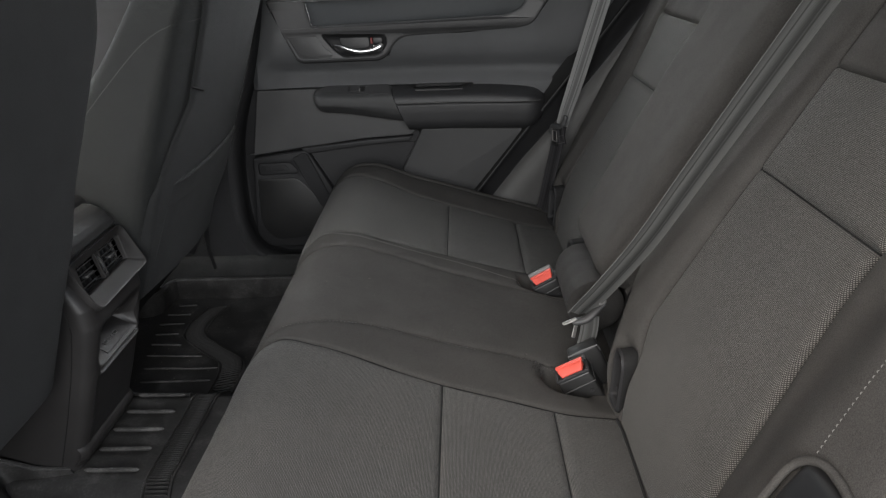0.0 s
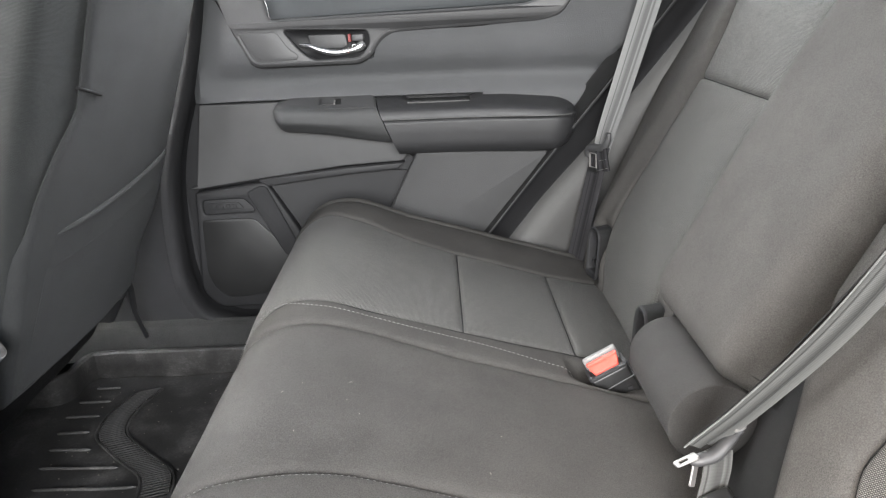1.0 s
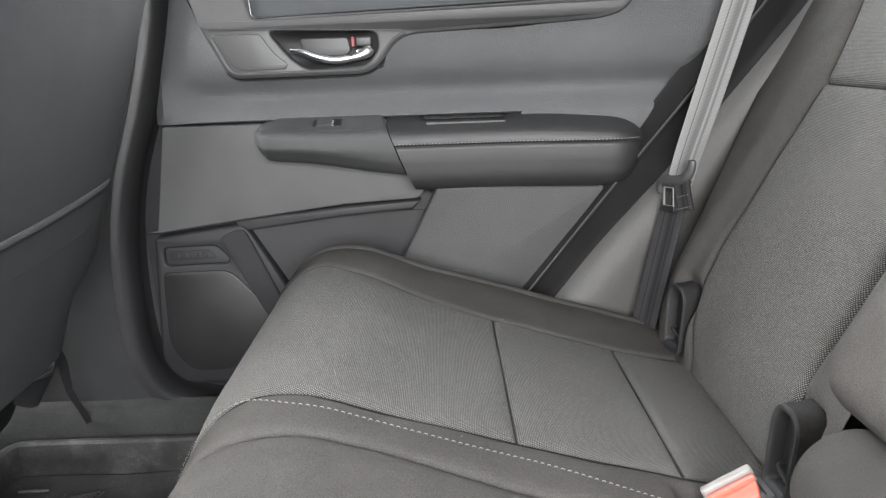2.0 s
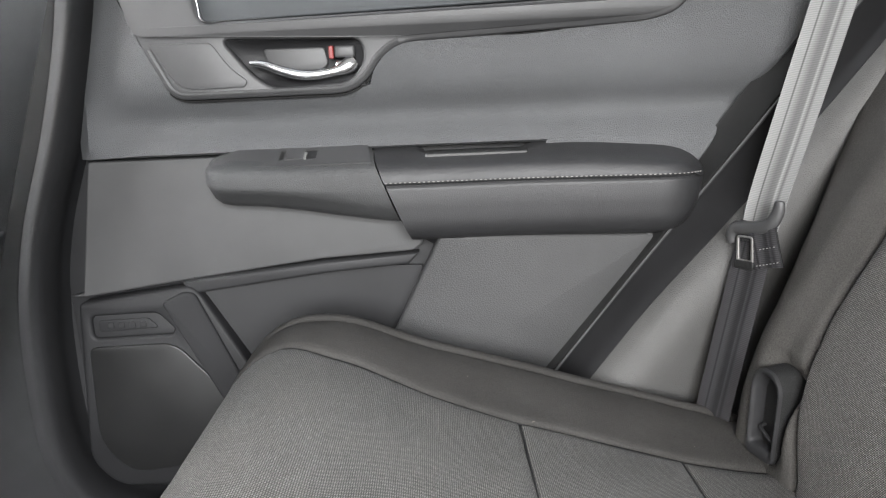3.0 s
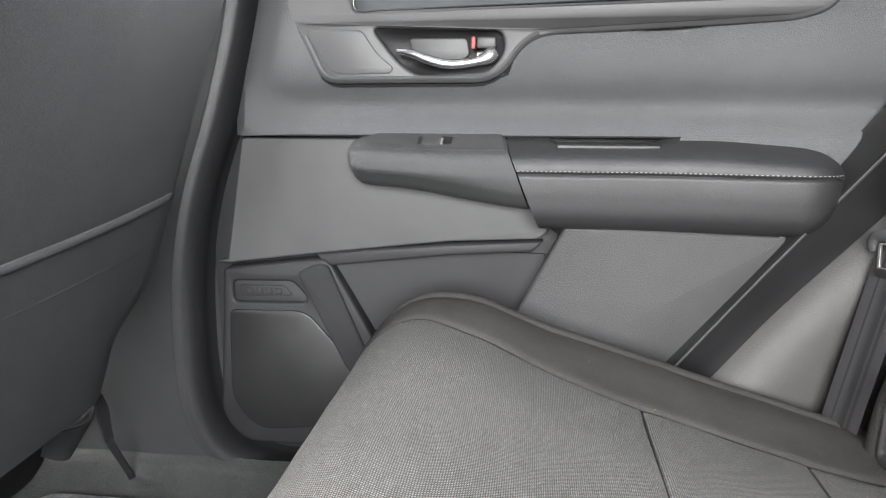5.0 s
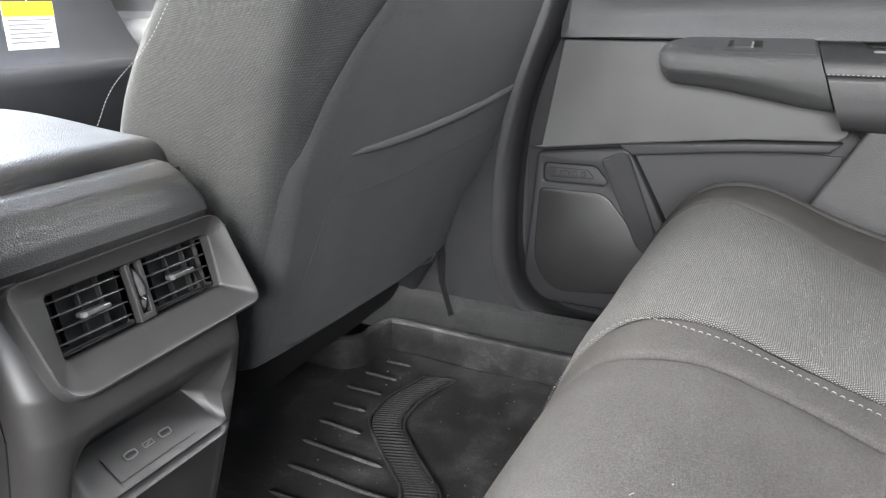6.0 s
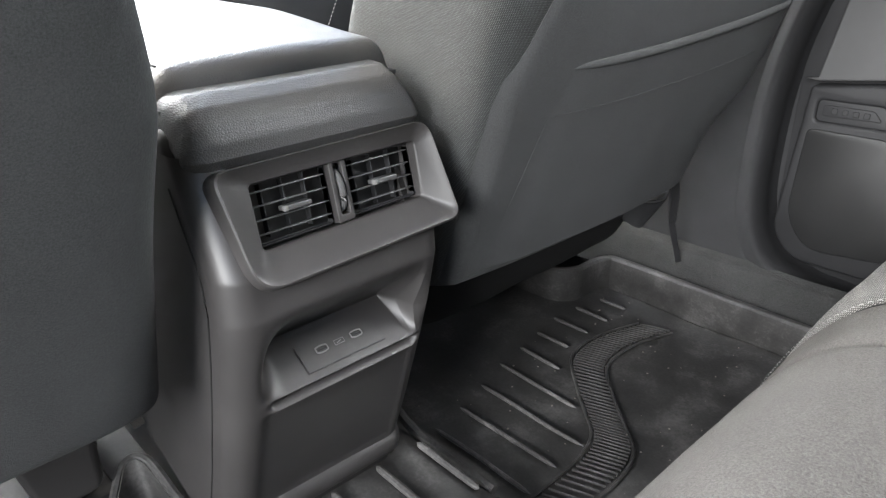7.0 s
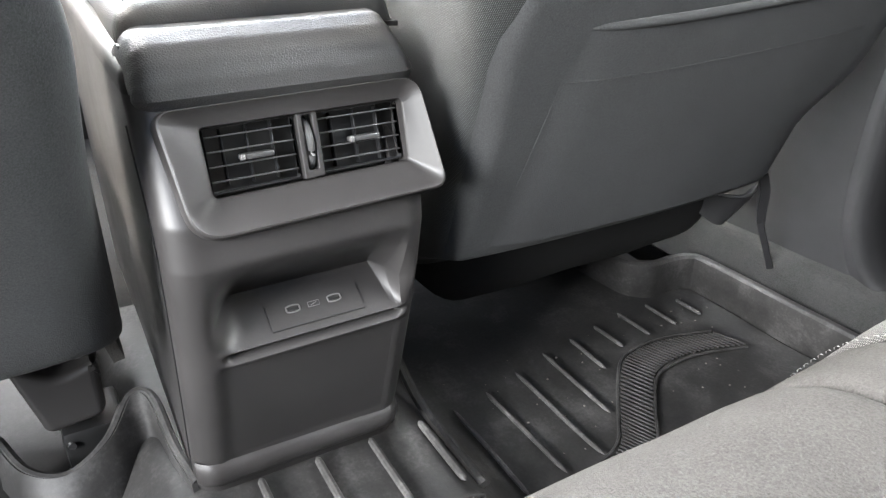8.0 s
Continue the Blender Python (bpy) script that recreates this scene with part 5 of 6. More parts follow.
for xa, xb, sag in ((-0.0565, 0.0105, -0.001), (0.0285, 0.0965, 0.0005)):
    v = part("air_vent", plate(rounded([(xa, -0.0245 + sag), (xb, -0.0235 + sag), (xb, 0.0265), (xa, 0.0255)], 0.002), [rounded([(xa + 0.0012, -0.0228 + sag), (xb - 0.0012, -0.0218 + sag), (xb - 0.0012, 0.0215), (xa + 0.0012, 0.0205)], 0.0015)], 0.008, 0.0006, vent @ Matrix.Translation((0, 0, -0.016))), HARD_DARK, con, "adjustable air vent")
    for k in range(4):
        z = -0.0155 + sag + 0.0108 * k
        part("slat", box(-0.5 * (xb - xa) + 0.001, 0.5 * (xb - xa) - 0.001, -0.00055, 0.00055, -0.004, 0.0, 0.0005, 2, vent @ Matrix.Translation(((xa + xb) / 2, z, -0.0075))), SLAT, v)
    for k in range(3):
        x = xa + (xb - xa) * (k + 0.75) / 3.5
        part("vane", box(x - 0.0007, x + 0.0007, -0.022, 0.0215, -0.0245, -0.0165, 0.0004, 1, vent), HARD_DARK, v)
    xm = (xa + xb) / 2 + 0.002
    part("vent_tab", box(xm - 0.0125, xm + 0.0125, -0.0032, 0.001, -0.012, -0.0018, 0.0012, 2, vent), SLAT, v, "grey slider tab")
    part("tab_edge", box(xm - 0.0128, xm - 0.009, -0.0034, 0.0012, -0.006, -0.001, 0.001, 2, vent), GREY, v)
wheel = part("wheel_housing", plate(rounded([(0.0115, -0.0255), (0.0275, -0.0245), (0.0275, 0.0275), (0.0115, 0.027)], 0.0015), [rounded([(0.0155, -0.019), (0.0235, -0.019), (0.0235, 0.0225), (0.0155, 0.0225)], 0.002)], 0.01, 0.0009, vent @ Matrix.Translation((0, 0, -0.0115))), CONSOLE, con, "narrow housing of the vent wheel")
rim_pts = [vent @ Vector((0.0195, 0.019 * math.sin(a), -0.0165 + 0.0155 * math.cos(a))) for a in np.linspace(-1.45, 1.45, 15)]
part("thumb_wheel", tube(rim_pts, 0.0028, 8), SLAT, wheel, "grey ribbed thumb wheel")


# padded top edge and lid
COWL = [(-0.51, 0.454), (-0.504, 0.4625), (-0.505, 0.474), (-0.51, 0.4865), (-0.519, 0.497), (-0.533, 0.5045), (-0.55, 0.506), (-0.572, 0.5), (-0.62, 0.486)]


def cowl(u, v):
    """Padded band over the vents, rolling over to the top and round its ends."""
    q = max(0.0, 1 - u / 0.085, 1 - (1 - u) / 0.07)
    drop = 1 - math.sqrt(max(0.0, 1 - q * q))
    k = v * (len(COWL) - 1)
    x, z = between(k, [(i, p[0]) for i, p in enumerate(COWL)]), between(k, [(i, p[1]) for i, p in enumerate(COWL)])
    y = -0.097 + (0.214 - 0.012 * bumpy(v, 0.1, 0.6)) * u
    return (x - 0.02 * drop, y, z - 0.022 * drop * bumpy(v, 0.05, 0.45))


part("padded_edge", thicken(grid(cowl, [0.0, 0.003, 0.008, 0.016, 0.026, 0.04, 0.06] + [0.085 + 0.845 * k / 24 for k in range(25)] + [0.95, 0.965, 0.978, 0.988, 0.995, 1.0], [k / 40 for k in range(41)]), 0.004), LID, con, "grained padded edge over the vents")


def lid(u, v):
    """The armrest lid, softly domed, with rolled edges."""
    y = -0.096 + 0.215 * u
    x = -0.546 - 0.4 * v
    q = max(0.0, 1 - u / 0.085, 1 - (1 - u) / 0.09)
    f = max(0.0, 1 - v / 0.055)
    k = min(1.0, math.hypot(q, f))
    return (x, y, 0.494 + 0.013 * bumpy(v, 0.0, 0.5) + 0.027 * math.sqrt(max(0.0, 1 - k * k)) + 0.0035 * math.sin(math.pi * u))


part("armrest_lid", thicken(grid(lid, [0.0, 0.004, 0.01, 0.02, 0.035, 0.055] + [0.075 + 0.85 * k / 24 for k in range(25)] + [0.945, 0.965, 0.98, 0.99, 0.996, 1.0], [0.0, 0.0015, 0.004, 0.008, 0.014, 0.022, 0.032, 0.045] + [0.06 + 0.94 * k / 24 for k in range(25)]), 0.004), LID, con, "black grained armrest lid catching the window light")
seam = [Vector(lid(0.055, 0.055 + 0.01 * k)) + Vector((0, 0, 0.0004)) for k in range(60)]
part("lid_seam", tube(seam, 0.0009, 6), SEAM, con)
part("stitching", stitches([p + Vector((0, 0.004, 0.0006)) for p in seam], (0, -0.3, 1), 0.003, 0.002, 0.0005), CONSOLE, con)
part("lid_base", box(-1.1, -0.562, -0.085, 0.107, 0.42, 0.494, 0.006), HARD_DARK, con)
part("shoulder", box(-1.1, -0.53, -0.1005, 0.108, 0.4, 0.486, 0.014, 4), CONSOLE, con)


# ---- front seats ----
def front_seat(yc, label):
    """yc: middle of the seat; its knitted shell, smooth rear panel, map pocket, cushion and rails."""
    s = thing("front_seat", (-0.55, yc, 0.02), label, "car seat", "front seats")
    inner = -1 if yc > 0 else 1

    def rear_x(z):
        return -0.412 + 0.36 * (z - 0.58) - 0.05 * bumpy(0.285 - z, 0.0, 0.045) ** 2

    def sides(z):
        """Inner and outer edge: narrow at the foot, wide at shoulder height, drawn in towards the head."""
        if inner < 0:
            a, b = 0.143 - 0.012 * bumpy(z, 0.4, 0.6), 0.614 + 0.06 * bumpy(z, 0.345, 0.43)
        else:
            h = 0.232 + 0.012 * bumpy(z, 0.4, 0.6) + 0.022 * (1 - bumpy(z, 0.5, 0.62))
            a, b = yc - h, yc + h
        m, h = (a + b) / 2, (b - a) / 2 * (1 - 0.4 * bumpy(z, 0.8, 1.02))
        return m, h

    def plan(z, a):
        """Outline of the backrest at height z; a runs 0 to 1 round it from the middle of the rear."""
        mid_y, half = sides(z)
        xr, thick = rear_x(z), 0.23 - 0.13 * bumpy(z, 0.5, 0.88)
        ang = 2 * math.pi * a
        c, q = math.cos(ang), math.sin(ang)
        ex = 2 / 9
        px = math.copysign(abs(c) ** ex, c)
        py = math.copysign(abs(q) ** ex, q)
        hollow = 0.05 * bumpy(-px, 0.6, 1.0) * (1 - bumpy(abs(py), 0.5, 0.9))
        return (xr - thick / 2 + px * thick / 2 + hollow, mid_y + py * half, z)

    zs = list(np.linspace(0.235, 0.3, 12)) + list(np.linspace(0.315, 1.0, 46))
    n = 120
    ring = [Vector(plan(0.6, k / n)) for k in range(n)]
    run = [0.0]
    for p, q in zip(ring, ring[1:]):
        run.append(run[-1] + (q - p).length)
    shell = set_uv(grid(lambda z, a: plan(z, a), zs, [k / n for k in range(n)], True), [(z * 1.06, d) for z in zs for d in run])
    part("backrest", cap(shell), BACK_KNIT if inner < 0 else BACK_CLOTH, s, "grey knitted backrest" if inner < 0 else "dark smooth backrest")

    def panel_edges(z):
        """The panel's two sides; its inner seam swings away from the flank higher up."""
        m, h = sides(z)
        e = 0.006 + between(z, [(0.42, 0.0), (0.47, 0.006), (0.51, 0.022), (0.56, 0.042), (0.61, 0.072), (0.655, 0.11), (0.8, 0.1), (0.95, 0.04)])
        return (m - h + e, m + h - 0.012) if inner < 0 else (m - h + 0.012, m + h - e)

    def skin(z, y):
        """x of the rear, bowed a little."""
        m, h = sides(z)
        return rear_x(z) + 0.012 * (1 - abs((y - m) / h) ** 2.5) - 0.03 * bumpy(abs((y - m) / h), 0.88, 1.02)

    def panel(u, v):
        """Smooth rear panel lying on the backrest, its inner edge overlapped by the knit."""
        z = 0.262 + 0.68 * v
        a, b = panel_edges(z)
        y = a + (b - a) * u
        e = min(u, 1 - u) * (b - a)
        f = min(v, 1 - v) * 0.68
        d = 0.003 - 0.006 * math.exp(-min(e, f) / 0.005)
        return (skin(z, y) + d, y, z)

    if inner < 0:
        part("rear_panel", thicken(grid(panel, spaced(0, 1, 0.025, 0.008, 0.07), spaced(0, 1, 0.025, 0.008, 0.05)), 0.004), BACK_CLOTH, s, "dark grey smooth rear panel")
    if inner < 0:
        part("panel_fold", tube([(skin(0.675, 0.25) + 0.0045, 0.228 + 0.06 * k / 8, 0.684 - 0.017 * k / 8) for k in range(9)], 0.0022, 8), SEAM, s, "dark folded corner seam")

    def pocket(u, v):
        """Map pocket: its lip rises towards the door, its sides draw together at the foot."""
        top = 0.494 + 0.026 * u ** 1.15
        z = 0.285 + (top - 0.285) * v
        y0, y1 = 0.192 + 0.03 * v, 0.598 + 0.048 * bumpy(z, 0.345, 0.43)
        y = y0 + (y1 - y0) * u
        sag = 0.005 * math.sin(math.pi * u) ** 1.2 + 0.004 * math.sin(math.pi * u) * bumpy(v, 0.5, 1.0) + 0.0016 * noise.noise((y * 14, z * 9, 2))
        e = 0.004 * bumpy(min(u, 1 - u), 0.0, 0.1) - 0.003
        return (skin(z, y) + 0.003 + sag + e, y, z)

    if inner < 0:
        pk = part("map_pocket", thicken(grid(pocket, spaced(0, 1, 0.03, 0.006, 0.05), [k / 24 for k in range(25)]), 0.003), BACK_CLOTH, s, "dark cloth map pocket")
        part("pocket_hem", tube([Vector(pocket(u, 1.0)) + Vector((0.0015, 0, 0.0)) for u in np.linspace(0, 1, 40)], lambda t: 0.0042 * (1 - 0.7 * abs(2 * t - 1) ** 8), 10), BACK_CLOTH, pk)
        part("pocket_seam", tube([Vector(pocket(u, 0.815)) + Vector((0.0006, 0, 0)) for u in np.linspace(0.005, 0.85, 30)], 0.0016, 6), SEAM, pk, "dark sewn seam")
        part("pocket_band", tube([Vector(pocket(u, 0.79)) + Vector((0.0005, 0, 0)) for u in np.linspace(0.005, 0.85, 30)], 0.003, 8), BACK_CLOTH, pk, "raised elastic band")
    seam_line = [(-0.669, 0.517), (-0.634, 0.558), (-0.577, 0.6), (-0.536, 0.645), (-0.476, 0.705), (-0.415, 0.762), (-0.375, 0.79), (-0.345, 0.803)]
    side_y = lambda z: sides(z)[0] + inner * (sides(z)[1] + 0.0012)
    part("stitching", stitches(smooth_line([(x, side_y(z), z) for x, z in seam_line], 10), (0.2, inner, 0.2), 0.0034, 0.0016, 0.0005), GREY, s, "pale seam stitches")
    if inner < 0:
        part("stitching", stitches(smooth_line([(rear_x(0.805) + 0.0015 - 0.02 * bumpy(0.05 - q, 0.0, 0.05), side_y(0.805) - inner * (0.008 + q), 0.803 + 0.003 * math.sin(q * 12)) for q in (0.0, 0.02, 0.05, 0.1, 0.16, 0.22)], 10), (1, 0, -0.3), 0.0034, 0.0016, 0.0005), GREY, s, "pale seam stitches")
    part("cushion", thicken(grid(lambda u, v: (-1.1 + 0.5 * u, yc - 0.25 + 0.5 * v, 0.3 + 0.03 * math.sin(math.pi * (1 - u) * 0.6) + 0.035 * bumpy(abs(2 * v - 1), 0.55, 0.85) - 0.12 * bumpy(abs(2 * v - 1), 0.85, 1.0) ** 2 - 0.1 * bumpy(1 - u, 0.88, 1.0) ** 2), [k / 24 for k in range(25)], [k / 36 for k in range(37)]), 0.01), CLOTH, s, "dark grey cloth cushion")

    if inner < 0:
        def underside(u, v):
            """The cushion's rounded rear underside: u across, v from the top edge down and forward."""
            w = 2 * u - 1
            y = yc + (0.03 if inner < 0 else -0.02) + 0.24 * w
            a = v * math.pi / 2
            e = 1 - max(0.0, abs(w) - 0.7) ** 2 * 5.5
            return (-0.66 + 0.08 * math.cos(a) * e - 0.34 * max(0.0, v - 0.8) / 0.2, y, 0.275 - 0.135 * math.sin(a) * e + 0.006 * noise.noise((y * 8, v * 3, 0)))

        # added sheet, its dark colour stands for the shade under the seat
        part("cushion_underside", thicken(grid(underside, [k / 40 for k in range(41)], [k / 20 for k in range(21)]), 0.008), CLOTH_DARK, s, "cloth underside of the cushion, coloured dark for under-seat shade")
    else:
        part("cushion_frame", box(-1.02, -0.68, yc - 0.235, yc + 0.235, 0.2, 0.3, 0.02), HARD_DARK, s)
    for q in (-0.2, 0.2):
        part("rail", box(-0.98, -0.79, yc + q - 0.02, yc + q + 0.02, 0.03, 0.065, 0.006), HARD_DARK, s, "dark seat rail")
        part("rail_leg", box(-0.9, -0.86, yc + q - 0.015, yc + q + 0.015, 0.06, 0.2, 0.006), HARD_DARK, s)
    yb = yc + 0.2 * inner
    if inner > 0:
        cover = part("rail_cover", plate(rounded([(-0.03, -0.04), (0.03, -0.034), (0.032, 0.036), (0.02, 0.03), (-0.008, 0.022), (-0.032, 0.04)], [0.014, 0.014, 0.006, 0.012, 0.016, 0.004], 6), [], 0.06, 0.009, pose(-0.74, yb - 0.006, 0.138, 90, 0, 90), 4), CONSOLE, s, "grey plastic rail end cover")
        part("cover_tongue", box(-0.735, -0.7, yb + 0.004, yb + 0.026, 0.13, 0.2, 0.008, 3), GREY, cover, "pale tongue behind the cover")
        clip = part("rail_clip", box(-0.76, -0.69, yb - 0.024, yb + 0.036, 0.03, 0.088, 0.006, 2), BLACK, s, "black steel rail end")
        for u in (-0.016, 0.03):
            part("bolt", tube([(-0.692, yb + u, 0.074), (-0.686, yb + u, 0.074)], 0.0042, 10), METAL, clip, "small steel bolt")
    else:
        cover = part("corner_cover", thicken(grid(lambda u, v: (-0.586 + 0.03 * u - 0.02 * v + 0.012 * math.sin(math.pi * u), 0.575 + 0.07 * u - 0.03 * v * u, 0.2385 - 0.006 * math.sin(math.pi * u) + 0.012 * bumpy(u, 0.7, 1.0) - (0.012 + 0.03 * math.sin(math.pi * (0.1 + 0.6 * u))) * v), [k / 20 for k in range(21)], [k / 8 for k in range(9)]), 0.004), HARD_DARK, s, "dark moulded cover at the seat's lower corner")
        part("cover_lip", tube([(-0.585 + 0.03 * u + 0.012 * math.sin(math.pi * u), 0.575 + 0.07 * u, 0.2395 - 0.006 * math.sin(math.pi * u) + 0.012 * bumpy(u, 0.7, 1.0)) for u in np.linspace(0.1, 1, 14)], 0.0022, 8), HARD, cover, "paler rolled lip")
    hx = rear_x(1.0) - 0.06
    part("headrest", thicken(grid(lambda a, b: (hx + 0.05 * math.cos(b) * max(0.05, math.sin(a)) ** 0.5, yc + 0.13 * math.sin(b) * max(0.05, math.sin(a)) ** 0.5, 1.07 - 0.085 * math.cos(a)), [math.pi * k / 14 for k in range(15)], [2 * math.pi * k / 28 for k in range(28)], True), 0.002), CLOTH, s, "dark grey cloth headrest")
    return s


front_seat(0.375, "grey knitted front passenger seat seen from behind")
front_seat(-0.386, "dark grey front driver seat seen from behind")
strap = thing("seat_strap", (-0.575, 0.74, 0.05), "thin black strap end hanging beside the front seat", "strap")
part("strap_cord", ribbon(smooth_line([(-0.545, 0.63, 0.262), (-0.55, 0.64, 0.235), (-0.556, 0.66, 0.19), (-0.562, 0.684, 0.155), (-0.569, 0.716, 0.11), (-0.574, 0.737, 0.078)], 8), lambda t: (0.9, 0.35, 0.2), 0.009, 0.003), HARD_DARK, strap)
part("strap_loop", ribbon(smooth_line([(-0.54, 0.622, 0.268), (-0.545, 0.64, 0.24), (-0.552, 0.652, 0.205), (-0.556, 0.66, 0.188)], 8), lambda t: (0.5, 0.8, 0.2), 0.012, 0.003), HARD_DARK, strap)


# ---- rubber mat ----
mat = thing("floor_mat", (-0.5, 0.3, 0.012), "black rubber all-weather mat with raised ribs and dusty marks", "floor mat")


def mat_z(x, y):
    z = 0.014 + floor_height(x, y) 
    z += 0.05 * bumpy(-y, 0.64, 0.68)
    return z


part("base", thicken(grid(lambda u, v: (u, v, mat_z(u, v)), list(np.linspace(-0.98, -0.2, 80)), list(np.linspace(-0.7, 0.69, 150))), 0.005), MAT, mat, "black moulded rubber tray")
wall_line = [(-0.82, 0.57)] + [(p.x, p.y) for p in smooth_line([(-0.76, 0.575, 0), (-0.715, 0.583, 0), (-0.688, 0.612, 0), (-0.686, 0.65, 0), (-0.678, 0.682, 0), (-0.65, 0.69, 0), (-0.5, 0.69, 0), (-0.33, 0.69, 0), (-0.2, 0.69, 0)], 8)]
WALL = [(0.004, 0.01), (0.0, 0.03), (-0.003, 0.06), (-0.002, 0.072), (0.002, 0.076), (0.01, 0.076), (0.012, 0.07), (0.012, 0.01)]


def mat_wall(i, k):
    a, b = Vector(wall_line[max(i - 1, 0)]), Vector(wall_line[min(i + 1, len(wall_line) - 1)])
    d = (b - a).normalized()
    off = Vector((-d.y, d.x)) * WALL[k][0]
    return (wall_line[i][0] + off.x, wall_line[i][1] + off.y, WALL[k][1])


part("raised_wall", grid(mat_wall, list(range(len(wall_line))), list(range(len(WALL)))), MAT, mat, "raised rubber edge of the mat")
RIBS = {0.64: (-0.658, -0.607), 0.587: (-0.67, -0.606), 0.533: (-0.672, -0.604), 0.479: (-0.662, -0.6), 0.425: (-0.65, -0.574), 0.37: (-0.64, -0.502), 0.314: (-0.624, -0.448), 0.259: (-0.61, -0.446), 0.205: (-0.6, -0.44)}
for y, (xa, xe) in RIBS.items():
    part("rib", tube([(x, y, mat_z(x, y) + 0.0055) for x in np.linspace(xa, xe, 24)], lambda t: 0.003 * (1 - 0.85 * abs(2 * t - 1) ** 16), 8, 0.9), RIB, mat)
for y in (0.132, 0.073, 0.014, -0.045, -0.104):
    part("rib", tube([(x, y, mat_z(x, y) + 0.006) for x in np.linspace(-0.55, -0.45, 24)], lambda t: 0.0042 * (1 - 0.8 * abs(2 * t - 1) ** 24), 8, 1.0), RIB, mat)
for k in range(9):
    y = -0.2 - 0.053 * k
    part("rib", tube([(x, y, mat_z(x, y) + 0.0055) for x in np.linspace(-0.62, -0.44, 8)], 0.004, 8, 0.9), RIB, mat)
flange = smooth_line([(-0.74, -0.27, 0.05), (-0.68, -0.245, 0.045), (-0.655, -0.21, 0.045), (-0.67, -0.17, 0.06), (-0.7, -0.14, 0.085), (-0.69, -0.118, 0.085), (-0.63, -0.11, 0.06), (-0.575, -0.1, 0.05)], 6)
part("tunnel_flange", thicken(grid(lambda i, v: (flange[i].x + 0.03 * (1 - v), flange[i].y, 0.03 + (flange[i].z + 0.02 - 0.03) * v), list(range(len(flange))), [0, 0.3, 0.6, 0.85, 1.0]), 0.006), MAT, mat, "raised rubber flange beside the console")
part("flange_edge", tube([p + Vector((0, 0, 0.02)) for p in flange], 0.005, 8), MAT, mat)
part("flange_edge", tube(smooth_line([(-0.63, 0.145, 0.1), (-0.6, 0.15, 0.07), (-0.56, 0.153, 0.055), (-0.45, 0.155, 0.05)], 6), 0.006, 8), MAT, mat)
# knurled zigzag band
zig = smooth_line([(-0.542, 0.625, 0), (-0.56, 0.565, 0), (-0.562, 0.508, 0), (-0.55, 0.462, 0), (-0.505, 0.415, 0), (-0.46, 0.376, 0), (-0.424, 0.34, 0), (-0.409, 0.285, 0), (-0.409, 0.2, 0)], 8)
ridge = None
for i in range(len(zig) - 1):
    p = zig[i]
    at = Matrix.Translation((p.x, p.y, mat_z(p.x, p.y) + 0.006)) @ pose(0, 0, 0, 0, 0, 20)
    if ridge is None:
        ridge = part("ridge", box(-0.023, 0.023, -0.0013, 0.0013, -0.002, 0.0016, 0.0008, 1), MAT, mat)
        mesh_of_ridge = ridge.data
    else:
        ridge = place(new("ridge", mesh_of_ridge), mat)
    ridge.matrix_basis = at
# knurled strip beside the tunnel ribs
for k in range(60):
    y = 0.135 - 0.0055 * k
    ridge = place(new("ridge", mesh_of_ridge), mat)
    ridge.matrix_basis = Matrix.Translation((-0.405, y, mat_z(-0.405, y) + 0.006)) @ Matrix.Diagonal((0.85, 1, 1, 1))
for x in (-0.429, -0.381):
    part("band_edge", tube([(x, y, mat_z(x, y) + 0.0055) for y in np.linspace(0.14, -0.2, 20)], 0.0025, 6), MAT, mat)
for sgn in (-1, 1):
    part("band_edge", tube([(p.x + sgn * 0.027, p.y + sgn * 0.006, mat_z(p.x, p.y) + 0.0055) for p in zig], 0.0025, 6), MAT, mat)

crumbs = None
for k in range(90):
    x, y = rng.uniform(-0.66, -0.3), rng.uniform(0.2, 0.67)
    r = rng.uniform(0.0006, 0.0017)
    c = bmesh.new()
    bmesh.ops.create_icosphere(c, subdivisions=1, radius=r, matrix=Matrix.Translation((x, y, mat_z(x, y) + 0.0055)) @ Matrix.Diagonal((1, rng.uniform(0.5, 1.5), 0.6, 1)))
    crumbs = c if crumbs is None else join(crumbs, c)
solo("crumbs", crumbs, GRIT, "small pale grit and crumbs scattered on the rubber mat", "grit", kind="stuff")

# ---- front of the cabin ----
dash = thing("dashboard", (-1.4, 0.0, 0.45), "dark grey dashboard far ahead of the front seats", "dashboard")
part("dash_top", thicken(grid(lambda u, v: (-1.25 - 0.5 * u + 0.03 * math.sin(v * 3.1), -0.74 + 1.48 * v, 0.52 + 0.28 * bumpy(u, 0.0, 0.5)), [k / 20 for k in range(21)], [k / 30 for k in range(31)]), 0.01), HARD, dash)
part("glovebox", box(-1.4, -1.2, 0.12, 0.7, 0.28, 0.53, 0.03, 3), HARD_DARK, dash, "dark glovebox lid")
note = thing("hanging_label", (-1.05, 0.344, 0.57), "white and yellow printed card hanging ahead of the passenger seat", "label")
tagm = pose(-1.05, 0.344, 0.604, 90, 0, 90)
part("card", box(-0.039, 0.039, -0.033, 0.032, -0.0006, 0.0006, 0.0003, 1, tagm), WHITE, note, "white card")
part("header", box(-0.039, 0.039, 0.012, 0.032, 0.0007, 0.0011, 0.0, 1, tagm), YELLOW, note, "yellow header")
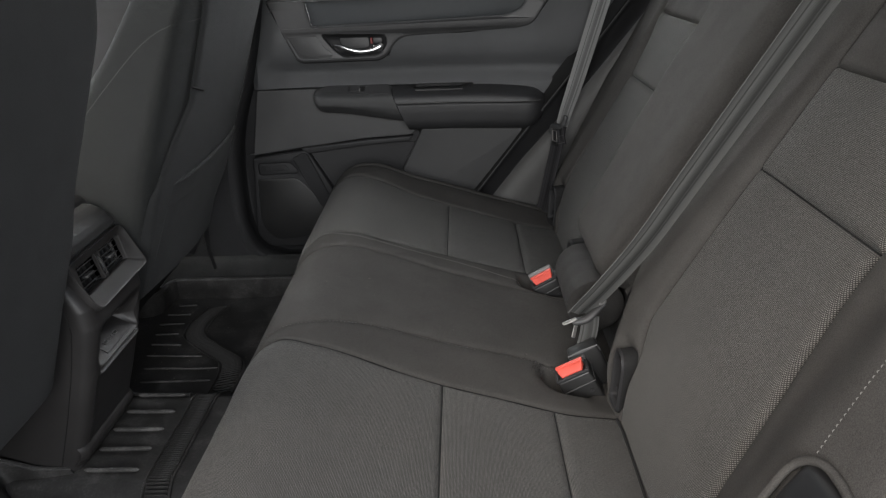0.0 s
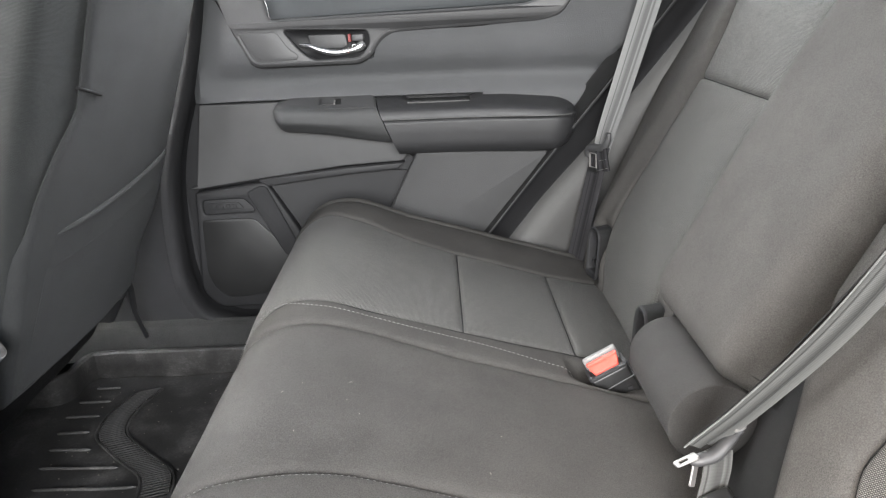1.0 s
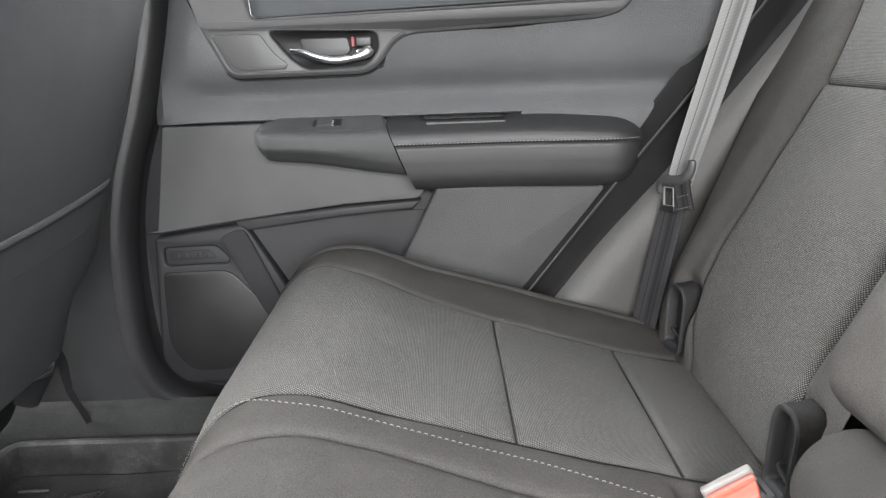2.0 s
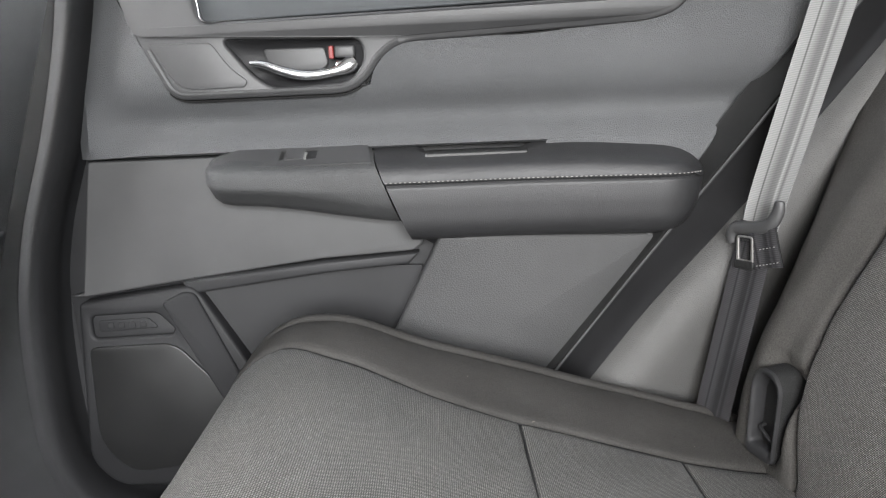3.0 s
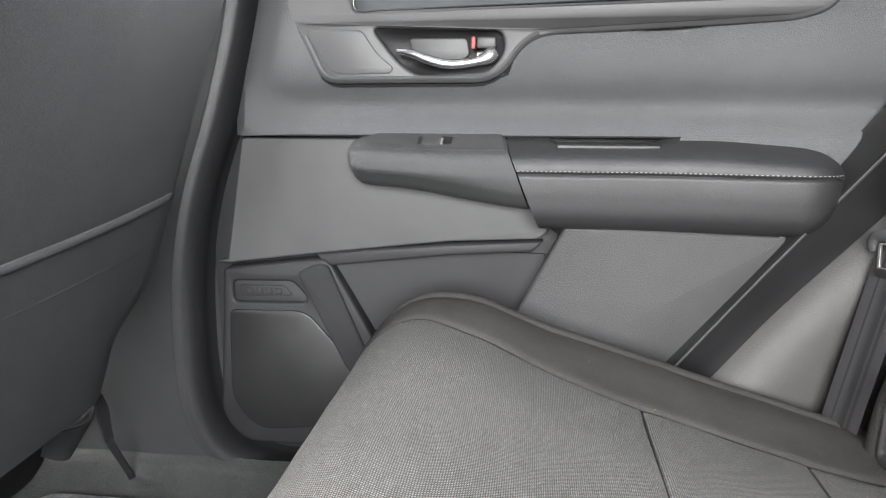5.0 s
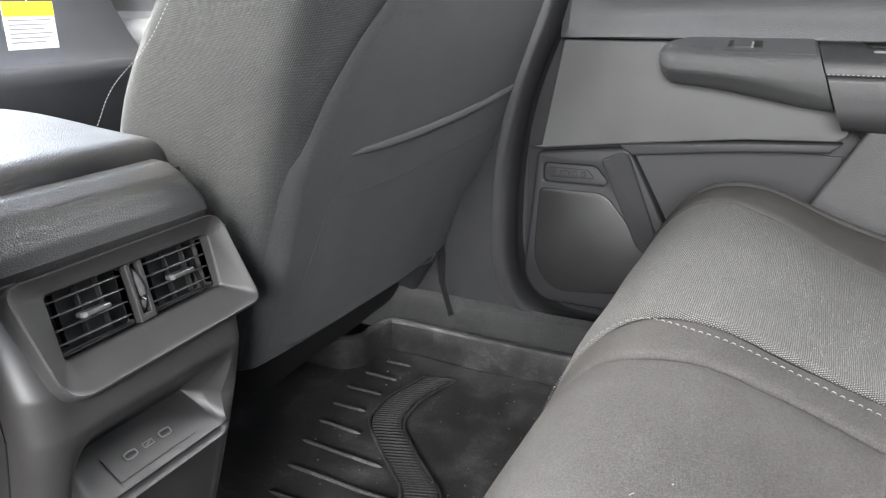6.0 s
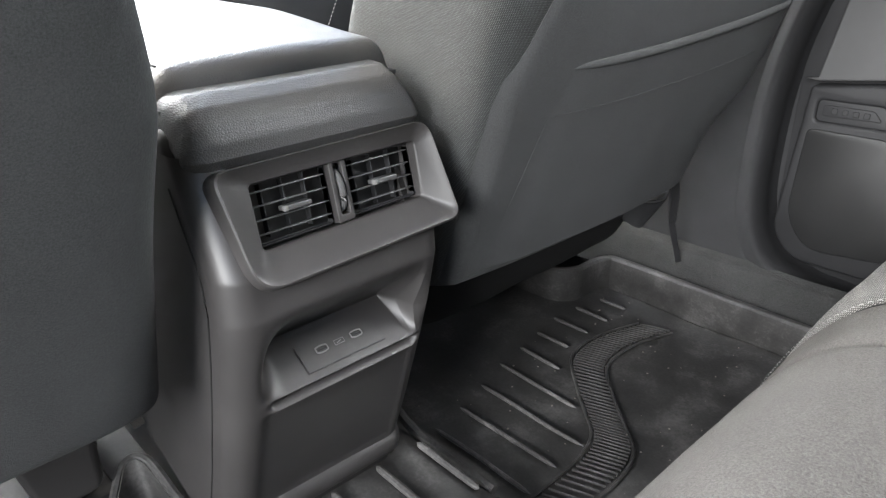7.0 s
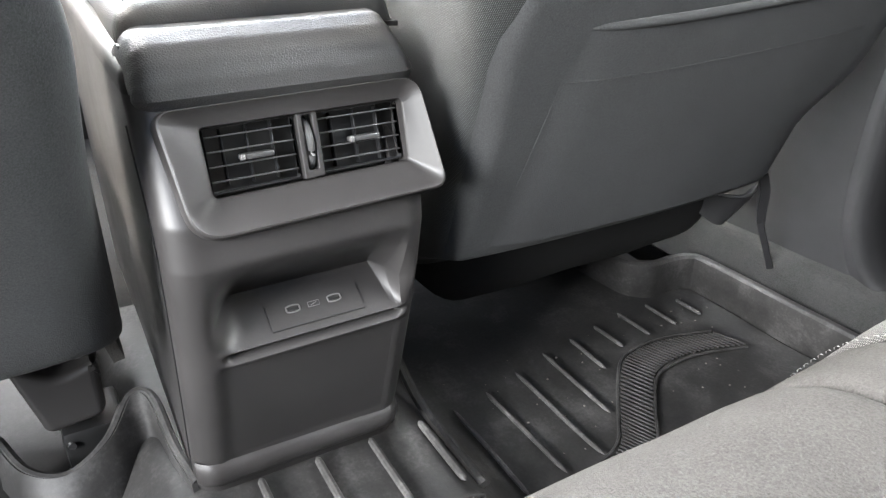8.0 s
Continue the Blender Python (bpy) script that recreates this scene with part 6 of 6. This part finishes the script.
for k in range(6):
    part("print_bar", box(-0.033, 0.032 - 0.006 * (k % 3), 0.006 - 0.006 * k, 0.0075 - 0.006 * k, 0.0007, 0.001, 0.0, 1, tagm), INK, note)
part("string", tube([(-1.05, 0.344, 0.636), (-1.06, 0.346, 0.75), (-1.08, 0.35, 1.1)], 0.001, 5), WHITE, note)

fdoor = thing("door_2", (-1.2, 0.82, 0.1), "dark grey front passenger door with armrest and map pocket", "car door", kind="structure")
part("upper_trim", thicken(grid(lambda u, z: (-1.75 + 1.0 * u, upper_y(max(0.56, min(0.86, z))) + 0.008, z), [k / 10 for k in range(11)], list(np.linspace(0.1, 0.84, 50))), 0.006), GRAIN, fdoor)
part("armrest", thicken(grid(lambda u, a: (-1.5 + 0.7 * u, 0.8 - 0.06 * math.sin(a) ** 0.7 * bumpy(u, -0.02, 0.08), 0.555 + 0.045 * math.cos(a)), [k / 20 for k in range(21)], [math.pi * k / 12 for k in range(13)]), 0.003), GRAIN, fdoor, "grained armrest")
part("pocket_frame", plate(rounded([(-1.52, 0.47), (-1.46, 0.47), (-1.2, 0.3), (-1.2, 0.15), (-1.5, 0.15)], 0.03), [rounded([(-1.49, 0.43), (-1.46, 0.43), (-1.23, 0.28), (-1.23, 0.17), (-1.48, 0.17)], 0.02)], 0.03, 0.01, side_plane(0.805)), HARD, fdoor, "raised map pocket frame")
part("handle_surround", plate(rounded([(-1.02, 0.735), (-0.74, 0.735), (-0.78, 0.66), (-1.02, 0.64)], 0.02), [], 0.02, 0.005, side_plane(0.8)), HARD, fdoor)
part("handle_cup", plate(rounded([(-1.0, 0.715), (-0.79, 0.715), (-0.81, 0.675), (-1.0, 0.665)], 0.015), [], 0.006, 0.002, side_plane(0.779)), BLACK, fdoor, "dark recessed handle cup")
part("door_handle", tube(smooth_line([(-0.97, 0.768, 0.694), (-0.9, 0.765, 0.682), (-0.85, 0.768, 0.688)], 6), 0.006, 10), METAL, fdoor, "satin chrome pull handle")

# ---- window glass ----
def pane(name, pts, label):
    bm = bmesh.new()
    bm.faces.new([bm.verts.new(p) for p in pts])
    ob = solo(name, thicken(bm, 0.004), GLASS, label, "window", kind="structure", smooth=False)
    ob.visible_shadow = False
    return ob


pane("window_1", [(-0.38, 0.8, 0.84), (0.6, 0.8, 0.87), (0.53, 0.74, 1.18), (-0.36, 0.74, 1.18)], "clear rear door window")
pane("window_2", [(-1.25, 0.8, 0.83), (-0.5, 0.8, 0.84), (-0.46, 0.74, 1.18), (-0.7, 0.74, 1.17)], "clear front door window")
pane("window_3", [(-1.75, -0.72, 0.8), (-1.75, 0.72, 0.8), (-0.78, 0.66, 1.21), (-0.78, -0.66, 1.21)], "clear windscreen")
